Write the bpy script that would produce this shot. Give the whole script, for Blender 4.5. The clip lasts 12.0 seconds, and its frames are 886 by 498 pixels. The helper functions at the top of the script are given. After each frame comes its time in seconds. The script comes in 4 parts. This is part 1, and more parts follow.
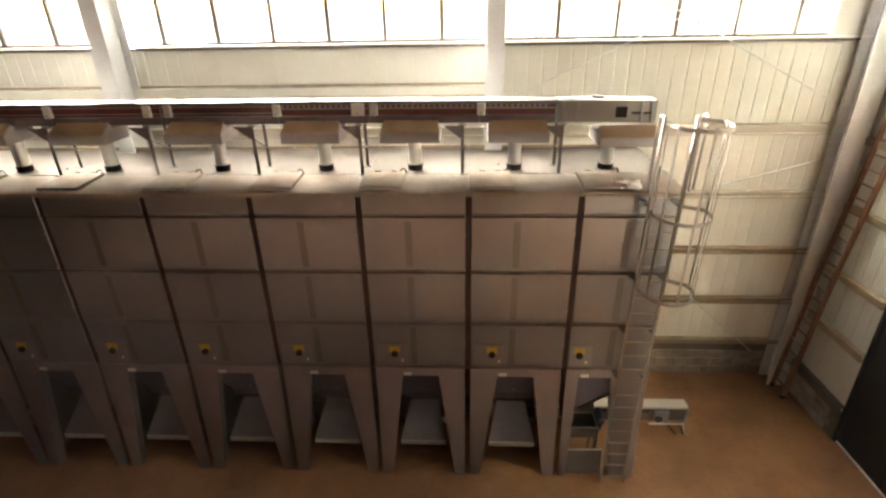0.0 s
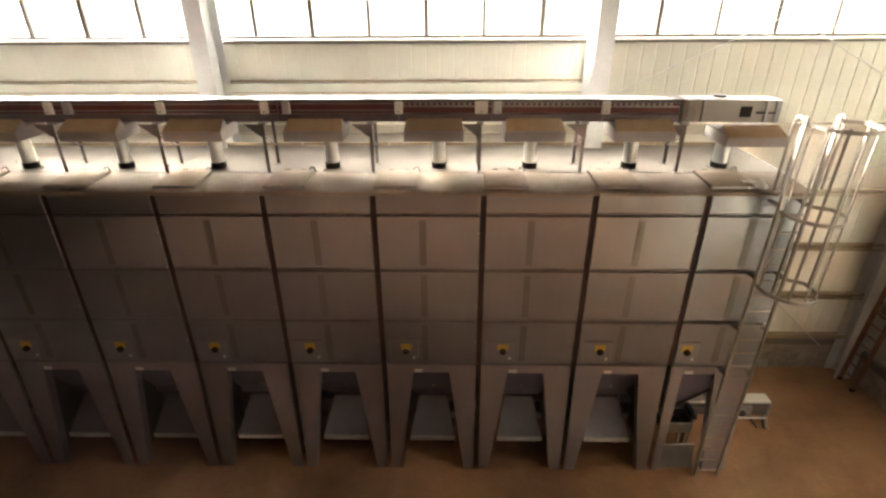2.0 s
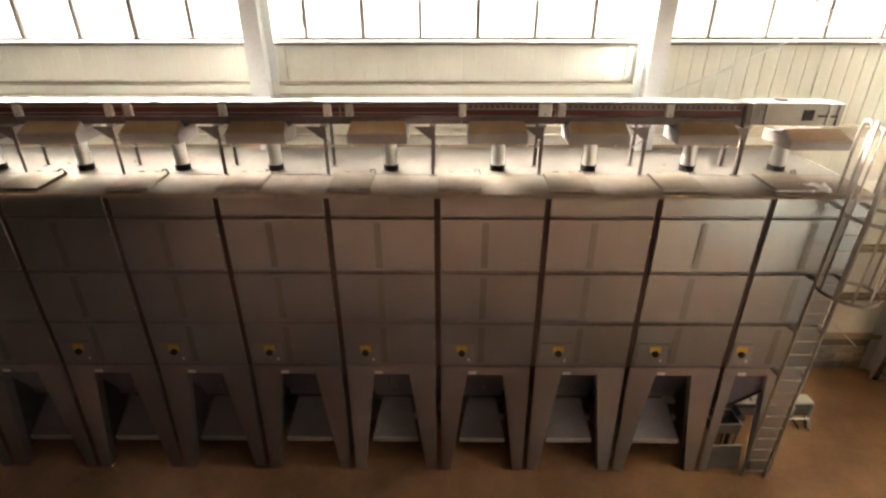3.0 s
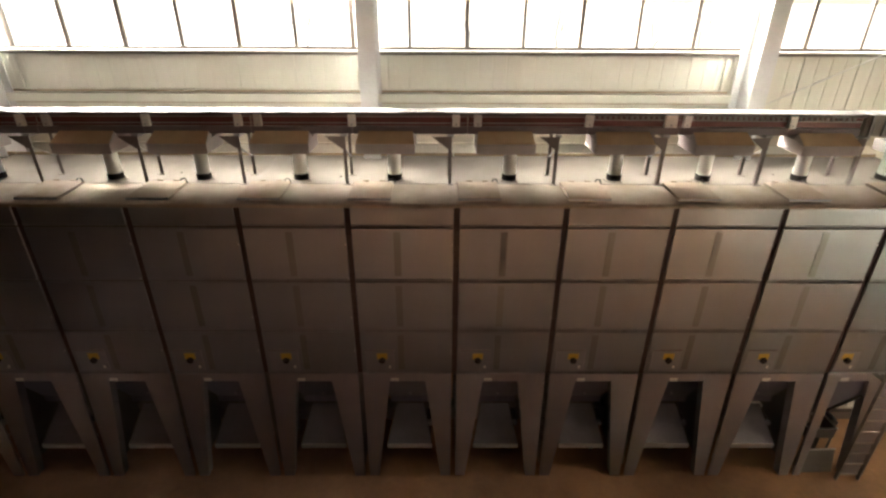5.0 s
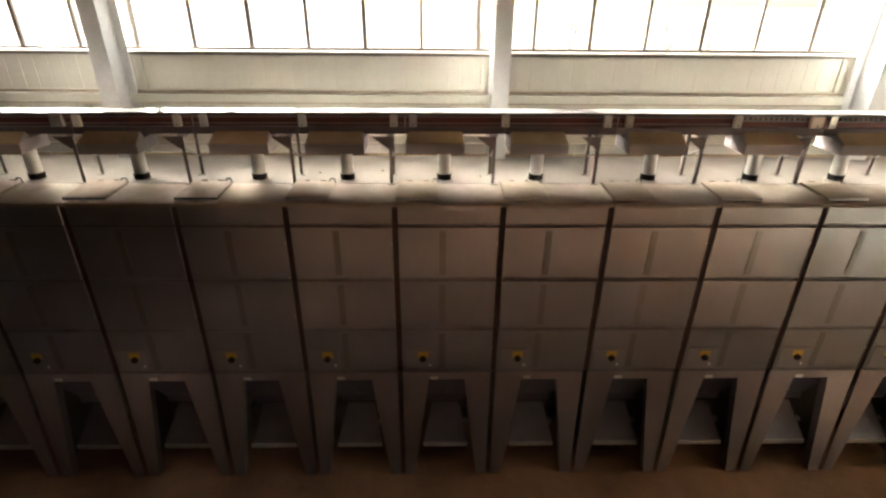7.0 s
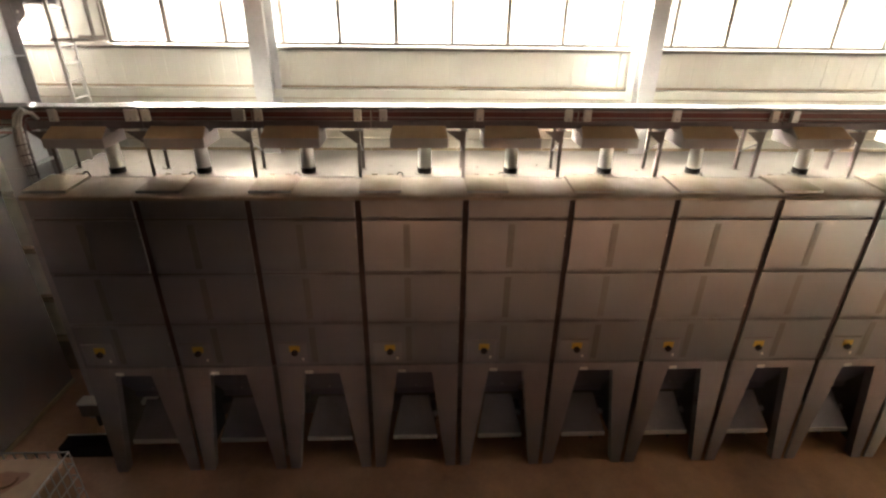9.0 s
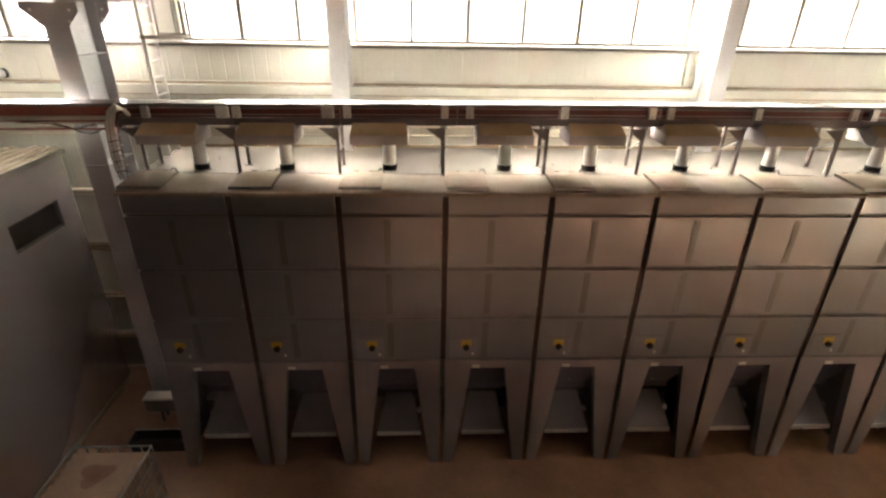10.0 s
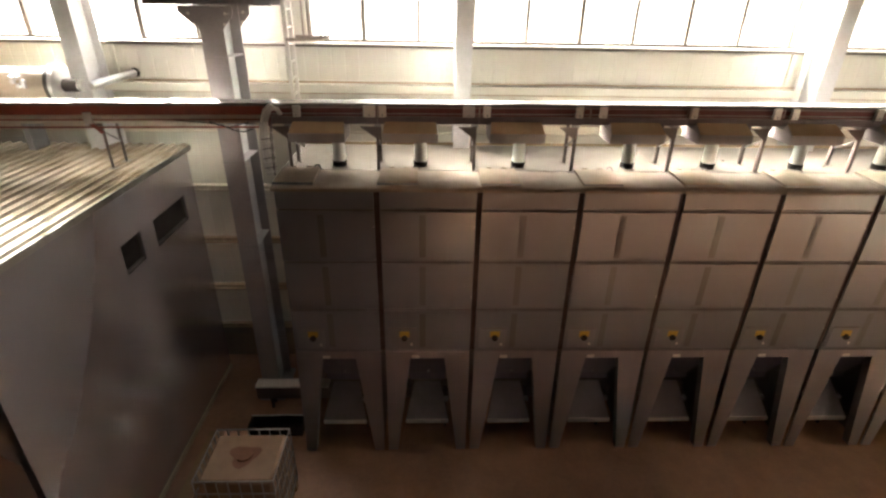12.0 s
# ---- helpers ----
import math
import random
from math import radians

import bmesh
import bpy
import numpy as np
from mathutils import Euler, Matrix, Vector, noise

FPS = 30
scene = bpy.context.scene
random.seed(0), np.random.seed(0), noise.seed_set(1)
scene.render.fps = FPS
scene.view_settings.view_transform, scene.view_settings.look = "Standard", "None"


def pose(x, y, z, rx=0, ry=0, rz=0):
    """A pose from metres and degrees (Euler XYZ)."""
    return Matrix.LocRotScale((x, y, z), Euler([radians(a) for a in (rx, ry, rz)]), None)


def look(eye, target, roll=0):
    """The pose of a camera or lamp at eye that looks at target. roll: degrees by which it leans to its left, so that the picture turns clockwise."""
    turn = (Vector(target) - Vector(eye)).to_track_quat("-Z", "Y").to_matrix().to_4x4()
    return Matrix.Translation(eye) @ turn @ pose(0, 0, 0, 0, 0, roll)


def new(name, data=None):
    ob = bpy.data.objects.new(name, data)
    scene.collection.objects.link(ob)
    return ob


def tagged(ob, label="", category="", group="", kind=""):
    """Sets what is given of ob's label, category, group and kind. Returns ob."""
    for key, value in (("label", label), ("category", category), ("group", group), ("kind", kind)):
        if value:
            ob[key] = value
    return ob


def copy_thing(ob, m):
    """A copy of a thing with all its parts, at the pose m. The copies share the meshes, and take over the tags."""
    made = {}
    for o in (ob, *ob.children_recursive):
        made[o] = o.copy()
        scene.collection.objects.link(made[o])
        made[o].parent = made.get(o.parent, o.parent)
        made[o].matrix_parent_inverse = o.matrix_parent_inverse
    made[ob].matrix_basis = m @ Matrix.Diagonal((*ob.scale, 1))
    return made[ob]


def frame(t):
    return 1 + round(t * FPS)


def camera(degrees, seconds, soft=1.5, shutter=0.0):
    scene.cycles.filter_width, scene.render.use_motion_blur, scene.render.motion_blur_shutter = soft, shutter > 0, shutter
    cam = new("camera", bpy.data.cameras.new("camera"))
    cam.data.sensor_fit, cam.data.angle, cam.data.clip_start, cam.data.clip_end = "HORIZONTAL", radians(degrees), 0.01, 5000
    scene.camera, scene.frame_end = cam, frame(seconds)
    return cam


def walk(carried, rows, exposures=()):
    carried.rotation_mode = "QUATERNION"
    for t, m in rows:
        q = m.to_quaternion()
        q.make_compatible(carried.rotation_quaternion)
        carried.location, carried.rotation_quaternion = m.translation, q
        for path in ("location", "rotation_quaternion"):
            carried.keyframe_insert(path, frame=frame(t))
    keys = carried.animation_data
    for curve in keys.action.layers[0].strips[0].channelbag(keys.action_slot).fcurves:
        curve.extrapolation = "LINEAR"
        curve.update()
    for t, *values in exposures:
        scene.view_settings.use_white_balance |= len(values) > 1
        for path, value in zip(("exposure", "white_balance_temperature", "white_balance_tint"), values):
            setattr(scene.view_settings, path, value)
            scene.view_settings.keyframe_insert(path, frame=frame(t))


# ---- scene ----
cam = camera(82.0, 12.0, 2.5)
PATH = [
    (0, (-1.589, -6.666, 7.528), (-1.678, -4.858, 6.677), -1.06),
    (0.5, (-2.049, -6.690, 7.556), (-2.127, -4.884, 6.700), -0.88),
    (1, (-2.534, -6.688, 7.595), (-2.599, -4.886, 6.731), -0.69),
    (1.5, (-3.035, -6.669, 7.636), (-3.086, -4.872, 6.760), -0.54),
    (2, (-3.532, -6.654, 7.640), (-3.569, -4.859, 6.757), -0.35),
    (2.5, (-4.018, -6.647, 7.658), (-4.046, -4.854, 6.773), -0.24),
    (3, (-4.498, -6.644, 7.690), (-4.517, -4.851, 6.804), -0.09),
    (5, (-6.442, -6.672, 7.804), (-6.429, -4.875, 6.927), 0.29),
    (5.5, (-6.987, -6.696, 7.804), (-6.971, -4.897, 6.930), 0.25),
    (6, (-7.551, -6.712, 7.789), (-7.531, -4.911, 6.920), 0.28),
    (6.5, (-8.141, -6.735, 7.797), (-8.112, -4.934, 6.928), 0.38),
    (8.5, (-10.747, -6.820, 7.756), (-10.680, -5.022, 6.881), 0.75),
    (9, (-11.457, -6.850, 7.751), (-11.382, -5.053, 6.875), 0.80),
    (9.5, (-12.108, -6.866, 7.723), (-12.027, -5.069, 6.848), 0.98),
    (10, (-12.733, -6.904, 7.720), (-12.654, -5.108, 6.844), 1.00),
    (10.5, (-13.335, -6.952, 7.743), (-13.259, -5.157, 6.864), 1.01),
    (11, (-13.864, -7.017, 7.757), (-13.792, -5.222, 6.876), 1.08),
    (11.5, (-14.322, -7.081, 7.782), (-14.253, -5.289, 6.896), 1.10),
    (12, (-14.745, -7.177, 7.812), (-14.681, -5.387, 6.922), 1.06),
]
walk(cam, [(t, look(eye, target, roll)) for t, eye, target, roll in PATH], [(0, 3.07), (3, 3.08), (5.5, 2.77), (6.7, 2.77), (8.5, 3.08), (9.5, 3.39), (12, 3.44)])

# ---------------------------------------------------------------- world and sun
SUN_AZ = 30.0      # degrees that the light leans towards +x on its way to -y
SUN_EL = 25.8
world = bpy.data.worlds.new("sky")
world.use_nodes = True
scene.world = world
wn = world.node_tree
sky = wn.nodes.new("ShaderNodeTexSky")
sky.sky_type = "NISHITA"
sky.sun_disc = False
sky.sun_elevation = radians(SUN_EL)
sky.sun_rotation = radians(-SUN_AZ)
sky.air_density, sky.dust_density = 1.0, 1.0
wn.nodes["Background"].inputs["Strength"].default_value = 0.06
wn.links.new(sky.outputs["Color"], wn.nodes["Background"].inputs["Color"])

sun_data = bpy.data.lights.new("sun", "SUN")
sun_data.energy = 5.0
sun_data.angle = radians(0.6)
sun_data.color = (1.0, 0.93, 0.82)
sun = new("sun", sun_data)
ray = Vector((math.sin(radians(SUN_AZ)) * math.cos(radians(SUN_EL)), -math.cos(radians(SUN_AZ)) * math.cos(radians(SUN_EL)), -math.sin(radians(SUN_EL))))
sun.matrix_world = look(Vector((-8, 30, 20)), Vector((-8, 30, 20)) + ray)


# ---------------------------------------------------------------- materials
def mat(name, base, rough=0.5, metal=0.0, grain=40.0, stain=1.2, amount=0.25, dark=None, bump=0.1, vary=0.08, stretch=(1, 1, 1), gloss=0.5, coat=0.0, rvar=0.25, famp=0.25):
    """Painted, metal or mineral surface with fine grain, broad stains and a slight change from piece to piece."""
    m = bpy.data.materials.new(name)
    m.use_nodes = True
    n, ln = m.node_tree.nodes, m.node_tree.links
    b = n["Principled BSDF"]
    tc, oi = n.new("ShaderNodeTexCoord"), n.new("ShaderNodeObjectInfo")
    shift = n.new("ShaderNodeVectorMath")
    shift.operation = "MULTIPLY_ADD"
    comb = n.new("ShaderNodeCombineXYZ")
    for k in range(3):
        ln.new(oi.outputs["Random"], comb.inputs[k])
    ln.new(comb.outputs[0], shift.inputs[0])
    shift.inputs[1].default_value = (31, 47, 61)
    ln.new(tc.outputs["Object"], shift.inputs[2])
    mp = n.new("ShaderNodeMapping")
    mp.inputs["Scale"].default_value = stretch
    ln.new(shift.outputs[0], mp.inputs["Vector"])
    fine, broad = n.new("ShaderNodeTexNoise"), n.new("ShaderNodeTexNoise")
    fine.inputs["Scale"].default_value, broad.inputs["Scale"].default_value = grain, stain
    fine.inputs["Detail"].default_value, broad.inputs["Detail"].default_value = 3, 6
    broad.inputs["Roughness"].default_value = 0.65
    for t in (fine, broad):
        ln.new(mp.outputs[0], t.inputs["Vector"])
    dk = dark or tuple(c * 0.55 for c in base)
    ramp = n.new("ShaderNodeValToRGB")
    ramp.color_ramp.elements[0].position, ramp.color_ramp.elements[1].position = 0.36, 0.68
    ln.new(broad.outputs["Fac"], ramp.inputs[0])
    sc = n.new("ShaderNodeMath")
    sc.operation = "MULTIPLY"
    ln.new(ramp.outputs["Color"], sc.inputs[0])
    sc.inputs[1].default_value = amount
    mix = n.new("ShaderNodeMix")
    mix.data_type = "RGBA"
    ln.new(sc.outputs[0], mix.inputs["Factor"])
    mix.inputs["A"].default_value = (*base, 1)
    mix.inputs["B"].default_value = (*dk, 1)
    hsv = n.new("ShaderNodeHueSaturation")
    ln.new(mix.outputs["Result"], hsv.inputs["Color"])
    val = n.new("ShaderNodeMath")
    val.operation = "MULTIPLY_ADD"
    ln.new(fine.outputs["Fac"], val.inputs[0])
    val.inputs[1].default_value = famp
    val2 = n.new("ShaderNodeMath")
    val2.operation = "MULTIPLY_ADD"
    ln.new(oi.outputs["Random"], val2.inputs[0])
    val2.inputs[1].default_value, val2.inputs[2].default_value = vary, 1 - famp / 2 - vary / 2
    ln.new(val2.outputs[0], val.inputs[2])
    ln.new(val.outputs[0], hsv.inputs["Value"])
    ln.new(hsv.outputs["Color"], b.inputs["Base Color"])
    rr = n.new("ShaderNodeMath")
    rr.operation = "MULTIPLY_ADD"
    ln.new(broad.outputs["Fac"], rr.inputs[0])
    rr.inputs[1].default_value, rr.inputs[2].default_value = rvar, max(0.02, rough - rvar / 2)
    ln.new(rr.outputs[0], b.inputs["Roughness"])
    b.inputs["Metallic"].default_value = metal
    b.inputs["Specular IOR Level"].default_value = gloss
    b.inputs["Coat Weight"].default_value = coat
    if bump:
        bp = n.new("ShaderNodeBump")
        bp.inputs["Strength"].default_value, bp.inputs["Distance"].default_value = bump, 0.01
        ln.new(fine.outputs["Fac"], bp.inputs["Height"])
        ln.new(bp.outputs[0], b.inputs["Normal"])
    return m


def glass_mat():
    m = bpy.data.materials.new("window_glass")
    m.use_nodes = True
    b = m.node_tree.nodes["Principled BSDF"]
    b.inputs["Base Color"].default_value = (0.97, 0.98, 0.96, 1)
    b.inputs["Roughness"].default_value = 0.0
    b.inputs["Transmission Weight"].default_value = 1.0
    b.inputs["IOR"].default_value = 1.45
    return m


SHEET = mat("brushed_sheet_steel", (0.238, 0.247, 0.258), 0.315, 0.92, 30, 0.9, 0.3, (0.275, 0.27, 0.285), 0.01, 0.08, (1, 1, 0.5), rvar=0.035, famp=0.06)
SHEET_LEG = mat("leg_sheet_steel", (0.345, 0.315, 0.325), 0.38, 0.88, 30, 1.3, 0.35, (0.22, 0.205, 0.22), 0.01, 0.08, (1, 1, 0.5), rvar=0.08, famp=0.06)
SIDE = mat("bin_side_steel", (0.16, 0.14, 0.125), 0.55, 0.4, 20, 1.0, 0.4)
# dust in two tones: paler front roof, darker rear, evening out window light
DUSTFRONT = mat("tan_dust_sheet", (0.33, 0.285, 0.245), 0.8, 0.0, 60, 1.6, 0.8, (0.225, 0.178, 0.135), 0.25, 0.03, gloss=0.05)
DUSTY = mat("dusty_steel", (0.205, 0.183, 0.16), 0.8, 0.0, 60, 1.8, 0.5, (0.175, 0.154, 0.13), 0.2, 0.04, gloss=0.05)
DUST_LID = mat("dust_covered_lid", (0.265, 0.22, 0.18), 0.8, 0.0, 60, 3.0, 0.8, (0.20, 0.155, 0.11), 0.3, 0.12, gloss=0.05)
TAN = mat("tan_dusty_board", (0.44, 0.31, 0.20), 0.75, 0.0, 60, 3.5, 0.5, (0.33, 0.22, 0.135), 0.2, 0.12, gloss=0.1)
TRAY = mat("dusty_tray_sheet", (0.35, 0.315, 0.31), 0.55, 0.0, 60, 2.5, 0.4, (0.29, 0.25, 0.235), 0.1, 0.12, gloss=0.2)
GAP_TONE = mat("brown_joint_strip", (0.050, 0.023, 0.019), 0.7, 0.0, 30, 3.0, 0.5, (0.02, 0.01, 0.009))
DARKGREY = mat("dark_grey_paint", (0.165, 0.128, 0.12), 0.5, 0.1, 30, 2.0, 0.3)
RAIL = mat("purple_grey_rail_paint", (0.17, 0.135, 0.145), 0.5, 0.1, 30, 2.0, 0.3)
# unseen back rails, kept pale to reflect sun onto the wall behind
BOUNCE_RAIL = mat("pale_grey_rail_paint", (0.39, 0.38, 0.36), 0.5, 0.1, 30, 2.0, 0.3)
GREYP = mat("grey_paint", (0.32, 0.31, 0.31), 0.5, 0.1, 30, 2.0, 0.3)
CHUTE = mat("worn_chute_steel", (0.225, 0.212, 0.232), 0.5, 0.3, 30, 2.5, 0.4)
GALV = mat("galvanised_steel", (0.62, 0.62, 0.60), 0.36, 0.75, 50, 5.0, 0.3, (0.45, 0.44, 0.42), 0.05, rvar=0.06)
ZINC_LID = mat("conveyor_lid_zinc", (0.15, 0.14, 0.135), 0.7, 0.0, 30, 1.2, 0.7, (0.12, 0.11, 0.10), 0.05, rvar=0.08, gloss=0.1)
WHITE = mat("white_paint", (0.78, 0.76, 0.71), 0.45, 0.0, 30, 1.5, 0.25, (0.55, 0.50, 0.42), 0.05)
CLAD = mat("cream_wall_cladding", (0.67, 0.66, 0.58), 0.42, 0.0, 25, 0.8, 0.2, (0.58, 0.52, 0.42), 0.02, 0.05, (1, 1, 0.4), famp=0.08)
# paler copy of the cream cladding, standing in for bounced light
CLAD_LIT = mat("white_wall_cladding", (0.83, 0.80, 0.71), 0.42, 0.0, 25, 0.8, 0.2, (0.70, 0.64, 0.54), 0.02, 0.05, (1, 1, 0.4), famp=0.08)
COLUMN = mat("column_grey_paint", (0.66, 0.66, 0.66), 0.38, 0.0, 25, 1.2, 0.3, (0.42, 0.40, 0.37), 0.05)
GIRT = mat("girt_primer", (0.42, 0.33, 0.22), 0.6, 0.0, 25, 1.5, 0.5, (0.28, 0.19, 0.11), 0.08)
CONCRETE = mat("plinth_concrete", (0.42, 0.36, 0.30), 0.85, 0.0, 35, 1.8, 0.75, (0.15, 0.11, 0.08), 0.4, 0.25)
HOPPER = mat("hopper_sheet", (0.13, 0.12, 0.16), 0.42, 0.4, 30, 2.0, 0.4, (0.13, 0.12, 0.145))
MORTAR = mat("dark_mortar", (0.20, 0.16, 0.12), 0.9, 0.0, 35, 1.8, 0.6, (0.12, 0.09, 0.07), 0.4)
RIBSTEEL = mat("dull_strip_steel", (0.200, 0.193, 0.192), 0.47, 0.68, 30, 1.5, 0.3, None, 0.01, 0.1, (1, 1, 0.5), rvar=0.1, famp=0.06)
PLATE = mat("cover_plate_steel", (0.30, 0.30, 0.315), 0.36, 0.9, 30, 2.0, 0.3, (0.27, 0.265, 0.275), 0.01, 0.2, rvar=0.15, famp=0.08)
DRIVE = mat("drive_head_sheet", (0.30, 0.28, 0.26), 0.45, 0.35, 50, 5.0, 0.4, (0.33, 0.29, 0.24), 0.05)
FLOOR = mat("dusty_concrete_floor", (0.385, 0.198, 0.092), 0.60, 0.0, 14, 0.5, 1.0, (0.175, 0.085, 0.04), 0.3)
LEDGE = mat("pale_dusty_ledge", (0.68, 0.62, 0.52), 0.6, 0.0, 30, 1.5, 0.4, (0.50, 0.43, 0.33), 0.08, gloss=0.2)
RED = mat("oxide_red_panel", (0.26, 0.055, 0.035), 0.4, 0.0, 30, 2.5, 0.5, (0.13, 0.03, 0.025), 0.05, 0.2)
DARKRED = mat("maroon_side_panel", (0.155, 0.042, 0.038), 0.35, 0.1, 30, 2.5, 0.5, (0.06, 0.02, 0.02), 0.05, 0.25)
BLACK = mat("black_rubber", (0.025, 0.020, 0.018), 0.7, 0.0, 30, 3, 0.3, gloss=0.15)
DARKGAP = mat("dark_steel", (0.06, 0.05, 0.045), 0.6, 0.2, 30, 3, 0.3)
YELLOW = mat("yellow_enamel", (0.64, 0.42, 0.06), 0.45, 0.0, 40, 5, 0.3, (0.4, 0.24, 0.03))
LABEL = mat("white_label", (0.8, 0.78, 0.74), 0.5, 0.0, 30, 6, 0.15)
RUST = mat("rusty_ladder_steel", (0.27, 0.145, 0.09), 0.7, 0.1, 50, 4, 0.5, (0.20, 0.09, 0.045), 0.2)
LADDER = mat("ladder_galvanised", (0.34, 0.295, 0.255), 0.5, 0.2, 50, 5, 0.3)
DRUM = mat("cream_drum_paint", (0.52, 0.43, 0.33), 0.45, 0.0, 25, 2, 0.3)
FRAME = mat("window_frame_paint", (0.15, 0.12, 0.095), 0.5, 0.0, 30, 2, 0.3)
DOOR = mat("dark_door_sheet", (0.035, 0.03, 0.03), 0.5, 0.2, 30, 1.5, 0.4)
CABIN = mat("cabin_wall_sheet", (0.58, 0.52, 0.53), 0.25, 0.72, 25, 0.35, 0.2, (0.385, 0.345, 0.36), 0.01, 0.0, (1, 1, 0.3), rvar=0.04, famp=0.05)
ROOFING = mat("corrugated_roofing", (0.32, 0.28, 0.225), 0.75, 0.0, 25, 0.7, 0.9, (0.15, 0.095, 0.045), 0.05, gloss=0.05)
PLASTIC = mat("tank_plastic", (0.28, 0.19, 0.135), 0.85, 0.0, 20, 2.5, 0.6, (0.19, 0.115, 0.08), gloss=0.1)
WOOD = mat("pallet_wood", (0.30, 0.20, 0.12), 0.8, 0.0, 30, 3, 0.5, None, 0.3, 0.2, (0.2, 1, 1))
STAIN = mat("brown_spill", (0.19, 0.10, 0.07), 0.85, 0.0, 30, 6, 0.5, gloss=0.1)
BLUE = mat("blue_grey_motor", (0.09, 0.11, 0.16), 0.5, 0.1, 30, 4, 0.4)
CEIL = mat("ceiling_sheet", (0.22, 0.21, 0.20), 0.6, 0.0, 25, 1.0, 0.3)
YARD = mat("pale_yard_ground", (0.55, 0.50, 0.43), 0.9, 0.0, 1.5, 0.05, 0.5, (0.42, 0.38, 0.30), 0.1)
# bark colour paled so the trees wash out in the window glare
BARK = mat("bare_tree_bark", (0.50, 0.46, 0.42), 0.9, 0.0, 10, 1, 0.4)
GLASS = glass_mat()


def tone_drift(m, far):
    """The orange tone of the floor fades away from the end bay to a greyer one, in ragged patches."""
    n, ln = m.node_tree.nodes, m.node_tree.links
    b = n["Principled BSDF"]
    old = b.inputs["Base Color"].links[0].from_socket
    tc, sep, ns = n.new("ShaderNodeTexCoord"), n.new("ShaderNodeSeparateXYZ"), n.new("ShaderNodeTexNoise")
    ln.new(tc.outputs["Object"], sep.inputs[0])
    ln.new(tc.outputs["Object"], ns.inputs["Vector"])
    ns.inputs["Scale"].default_value, ns.inputs["Detail"].default_value = 0.35, 5
    ad = n.new("ShaderNodeMath")
    ad.operation = "MULTIPLY_ADD"
    ln.new(ns.outputs["Fac"], ad.inputs[0])
    ad.inputs[1].default_value = 7.0
    along = n.new("ShaderNodeMath")
    along.operation = "MULTIPLY_ADD"
    ln.new(sep.outputs["Y"], along.inputs[0])
    along.inputs[1].default_value = 0.8
    ln.new(sep.outputs["X"], along.inputs[2])
    ln.new(along.outputs[0], ad.inputs[2])
    mr = n.new("ShaderNodeMapRange")
    mr.inputs["From Min"].default_value, mr.inputs["From Max"].default_value = 3.0, -9.0
    ln.new(ad.outputs[0], mr.inputs["Value"])
    mx = n.new("ShaderNodeMix")
    mx.data_type, mx.blend_type = "RGBA", "MULTIPLY"
    ln.new(mr.outputs["Result"], mx.inputs["Factor"])
    ln.new(old, mx.inputs["A"])
    mx.inputs["B"].default_value = (*far, 1)
    ln.new(mx.outputs["Result"], b.inputs["Base Color"])


tone_drift(FLOOR, (1.02, 1.12, 1.60))


# ---------------------------------------------------------------- builders
def box(bm, x0, x1, y0, y1, z0, z1, bevel=0.0, m=None):
    vs = [bm.verts.new(p) for p in ((x0, y0, z0), (x1, y0, z0), (x1, y1, z0), (x0, y1, z0), (x0, y0, z1), (x1, y0, z1), (x1, y1, z1), (x0, y1, z1))]
    if m is not None:
        for v in vs:
            v.co = m @ v.co
    fs = [bm.faces.new([vs[i] for i in q]) for q in ((3, 2, 1, 0), (4, 5, 6, 7), (0, 1, 5, 4), (1, 2, 6, 5), (2, 3, 7, 6), (3, 0, 4, 7))]
    if bevel:
        es = list({e for f in fs for e in f.edges})
        bmesh.ops.bevel(bm, geom=es, offset=bevel, segments=1, affect="EDGES", profile=0.5)
    return bm


def prism(bm, pts, y0, y1):
    """A plate from an outline in x and z, from y0 to y1."""
    a = [bm.verts.new((x, y0, z)) for x, z in pts]
    b = [bm.verts.new((x, y1, z)) for x, z in pts]
    bm.faces.new(a)
    bm.faces.new(b[::-1])
    for i in range(len(pts)):
        j = (i + 1) % len(pts)
        bm.faces.new((a[j], a[i], b[i], b[j]))
    bmesh.ops.recalc_face_normals(bm, faces=bm.faces)
    return bm


def rod(bm, p, q, r, seg=8, r2=None):
    p, q = Vector(p), Vector(q)
    d = q - p
    m = Matrix.Translation((p + q) / 2) @ d.to_track_quat("Z", "Y").to_matrix().to_4x4()
    bmesh.ops.create_cone(bm, cap_ends=True, segments=seg, radius1=r, radius2=r if r2 is None else r2, depth=d.length, matrix=m)
    return bm


def bar(bm, p, q, w, d, up=(0, 0, 1)):
    """A rectangular bar from p to q, w wide and d deep."""
    p, q = Vector(p), Vector(q)
    ax = (q - p).normalized()
    u = Vector(up).cross(ax)
    u = u.normalized() if u.length > 1e-4 else Vector((1, 0, 0))
    v = ax.cross(u)
    r = [[c + u * (sx * w / 2) + v * (sy * d / 2) for sx, sy in ((-1, -1), (1, -1), (1, 1), (-1, 1))] for c in (p, q)]
    vs = [[bm.verts.new(c) for c in ring] for ring in r]
    bm.faces.new(vs[0][::-1])
    bm.faces.new(vs[1])
    for i in range(4):
        j = (i + 1) % 4
        bm.faces.new((vs[0][i], vs[0][j], vs[1][j], vs[1][i]))
    return bm


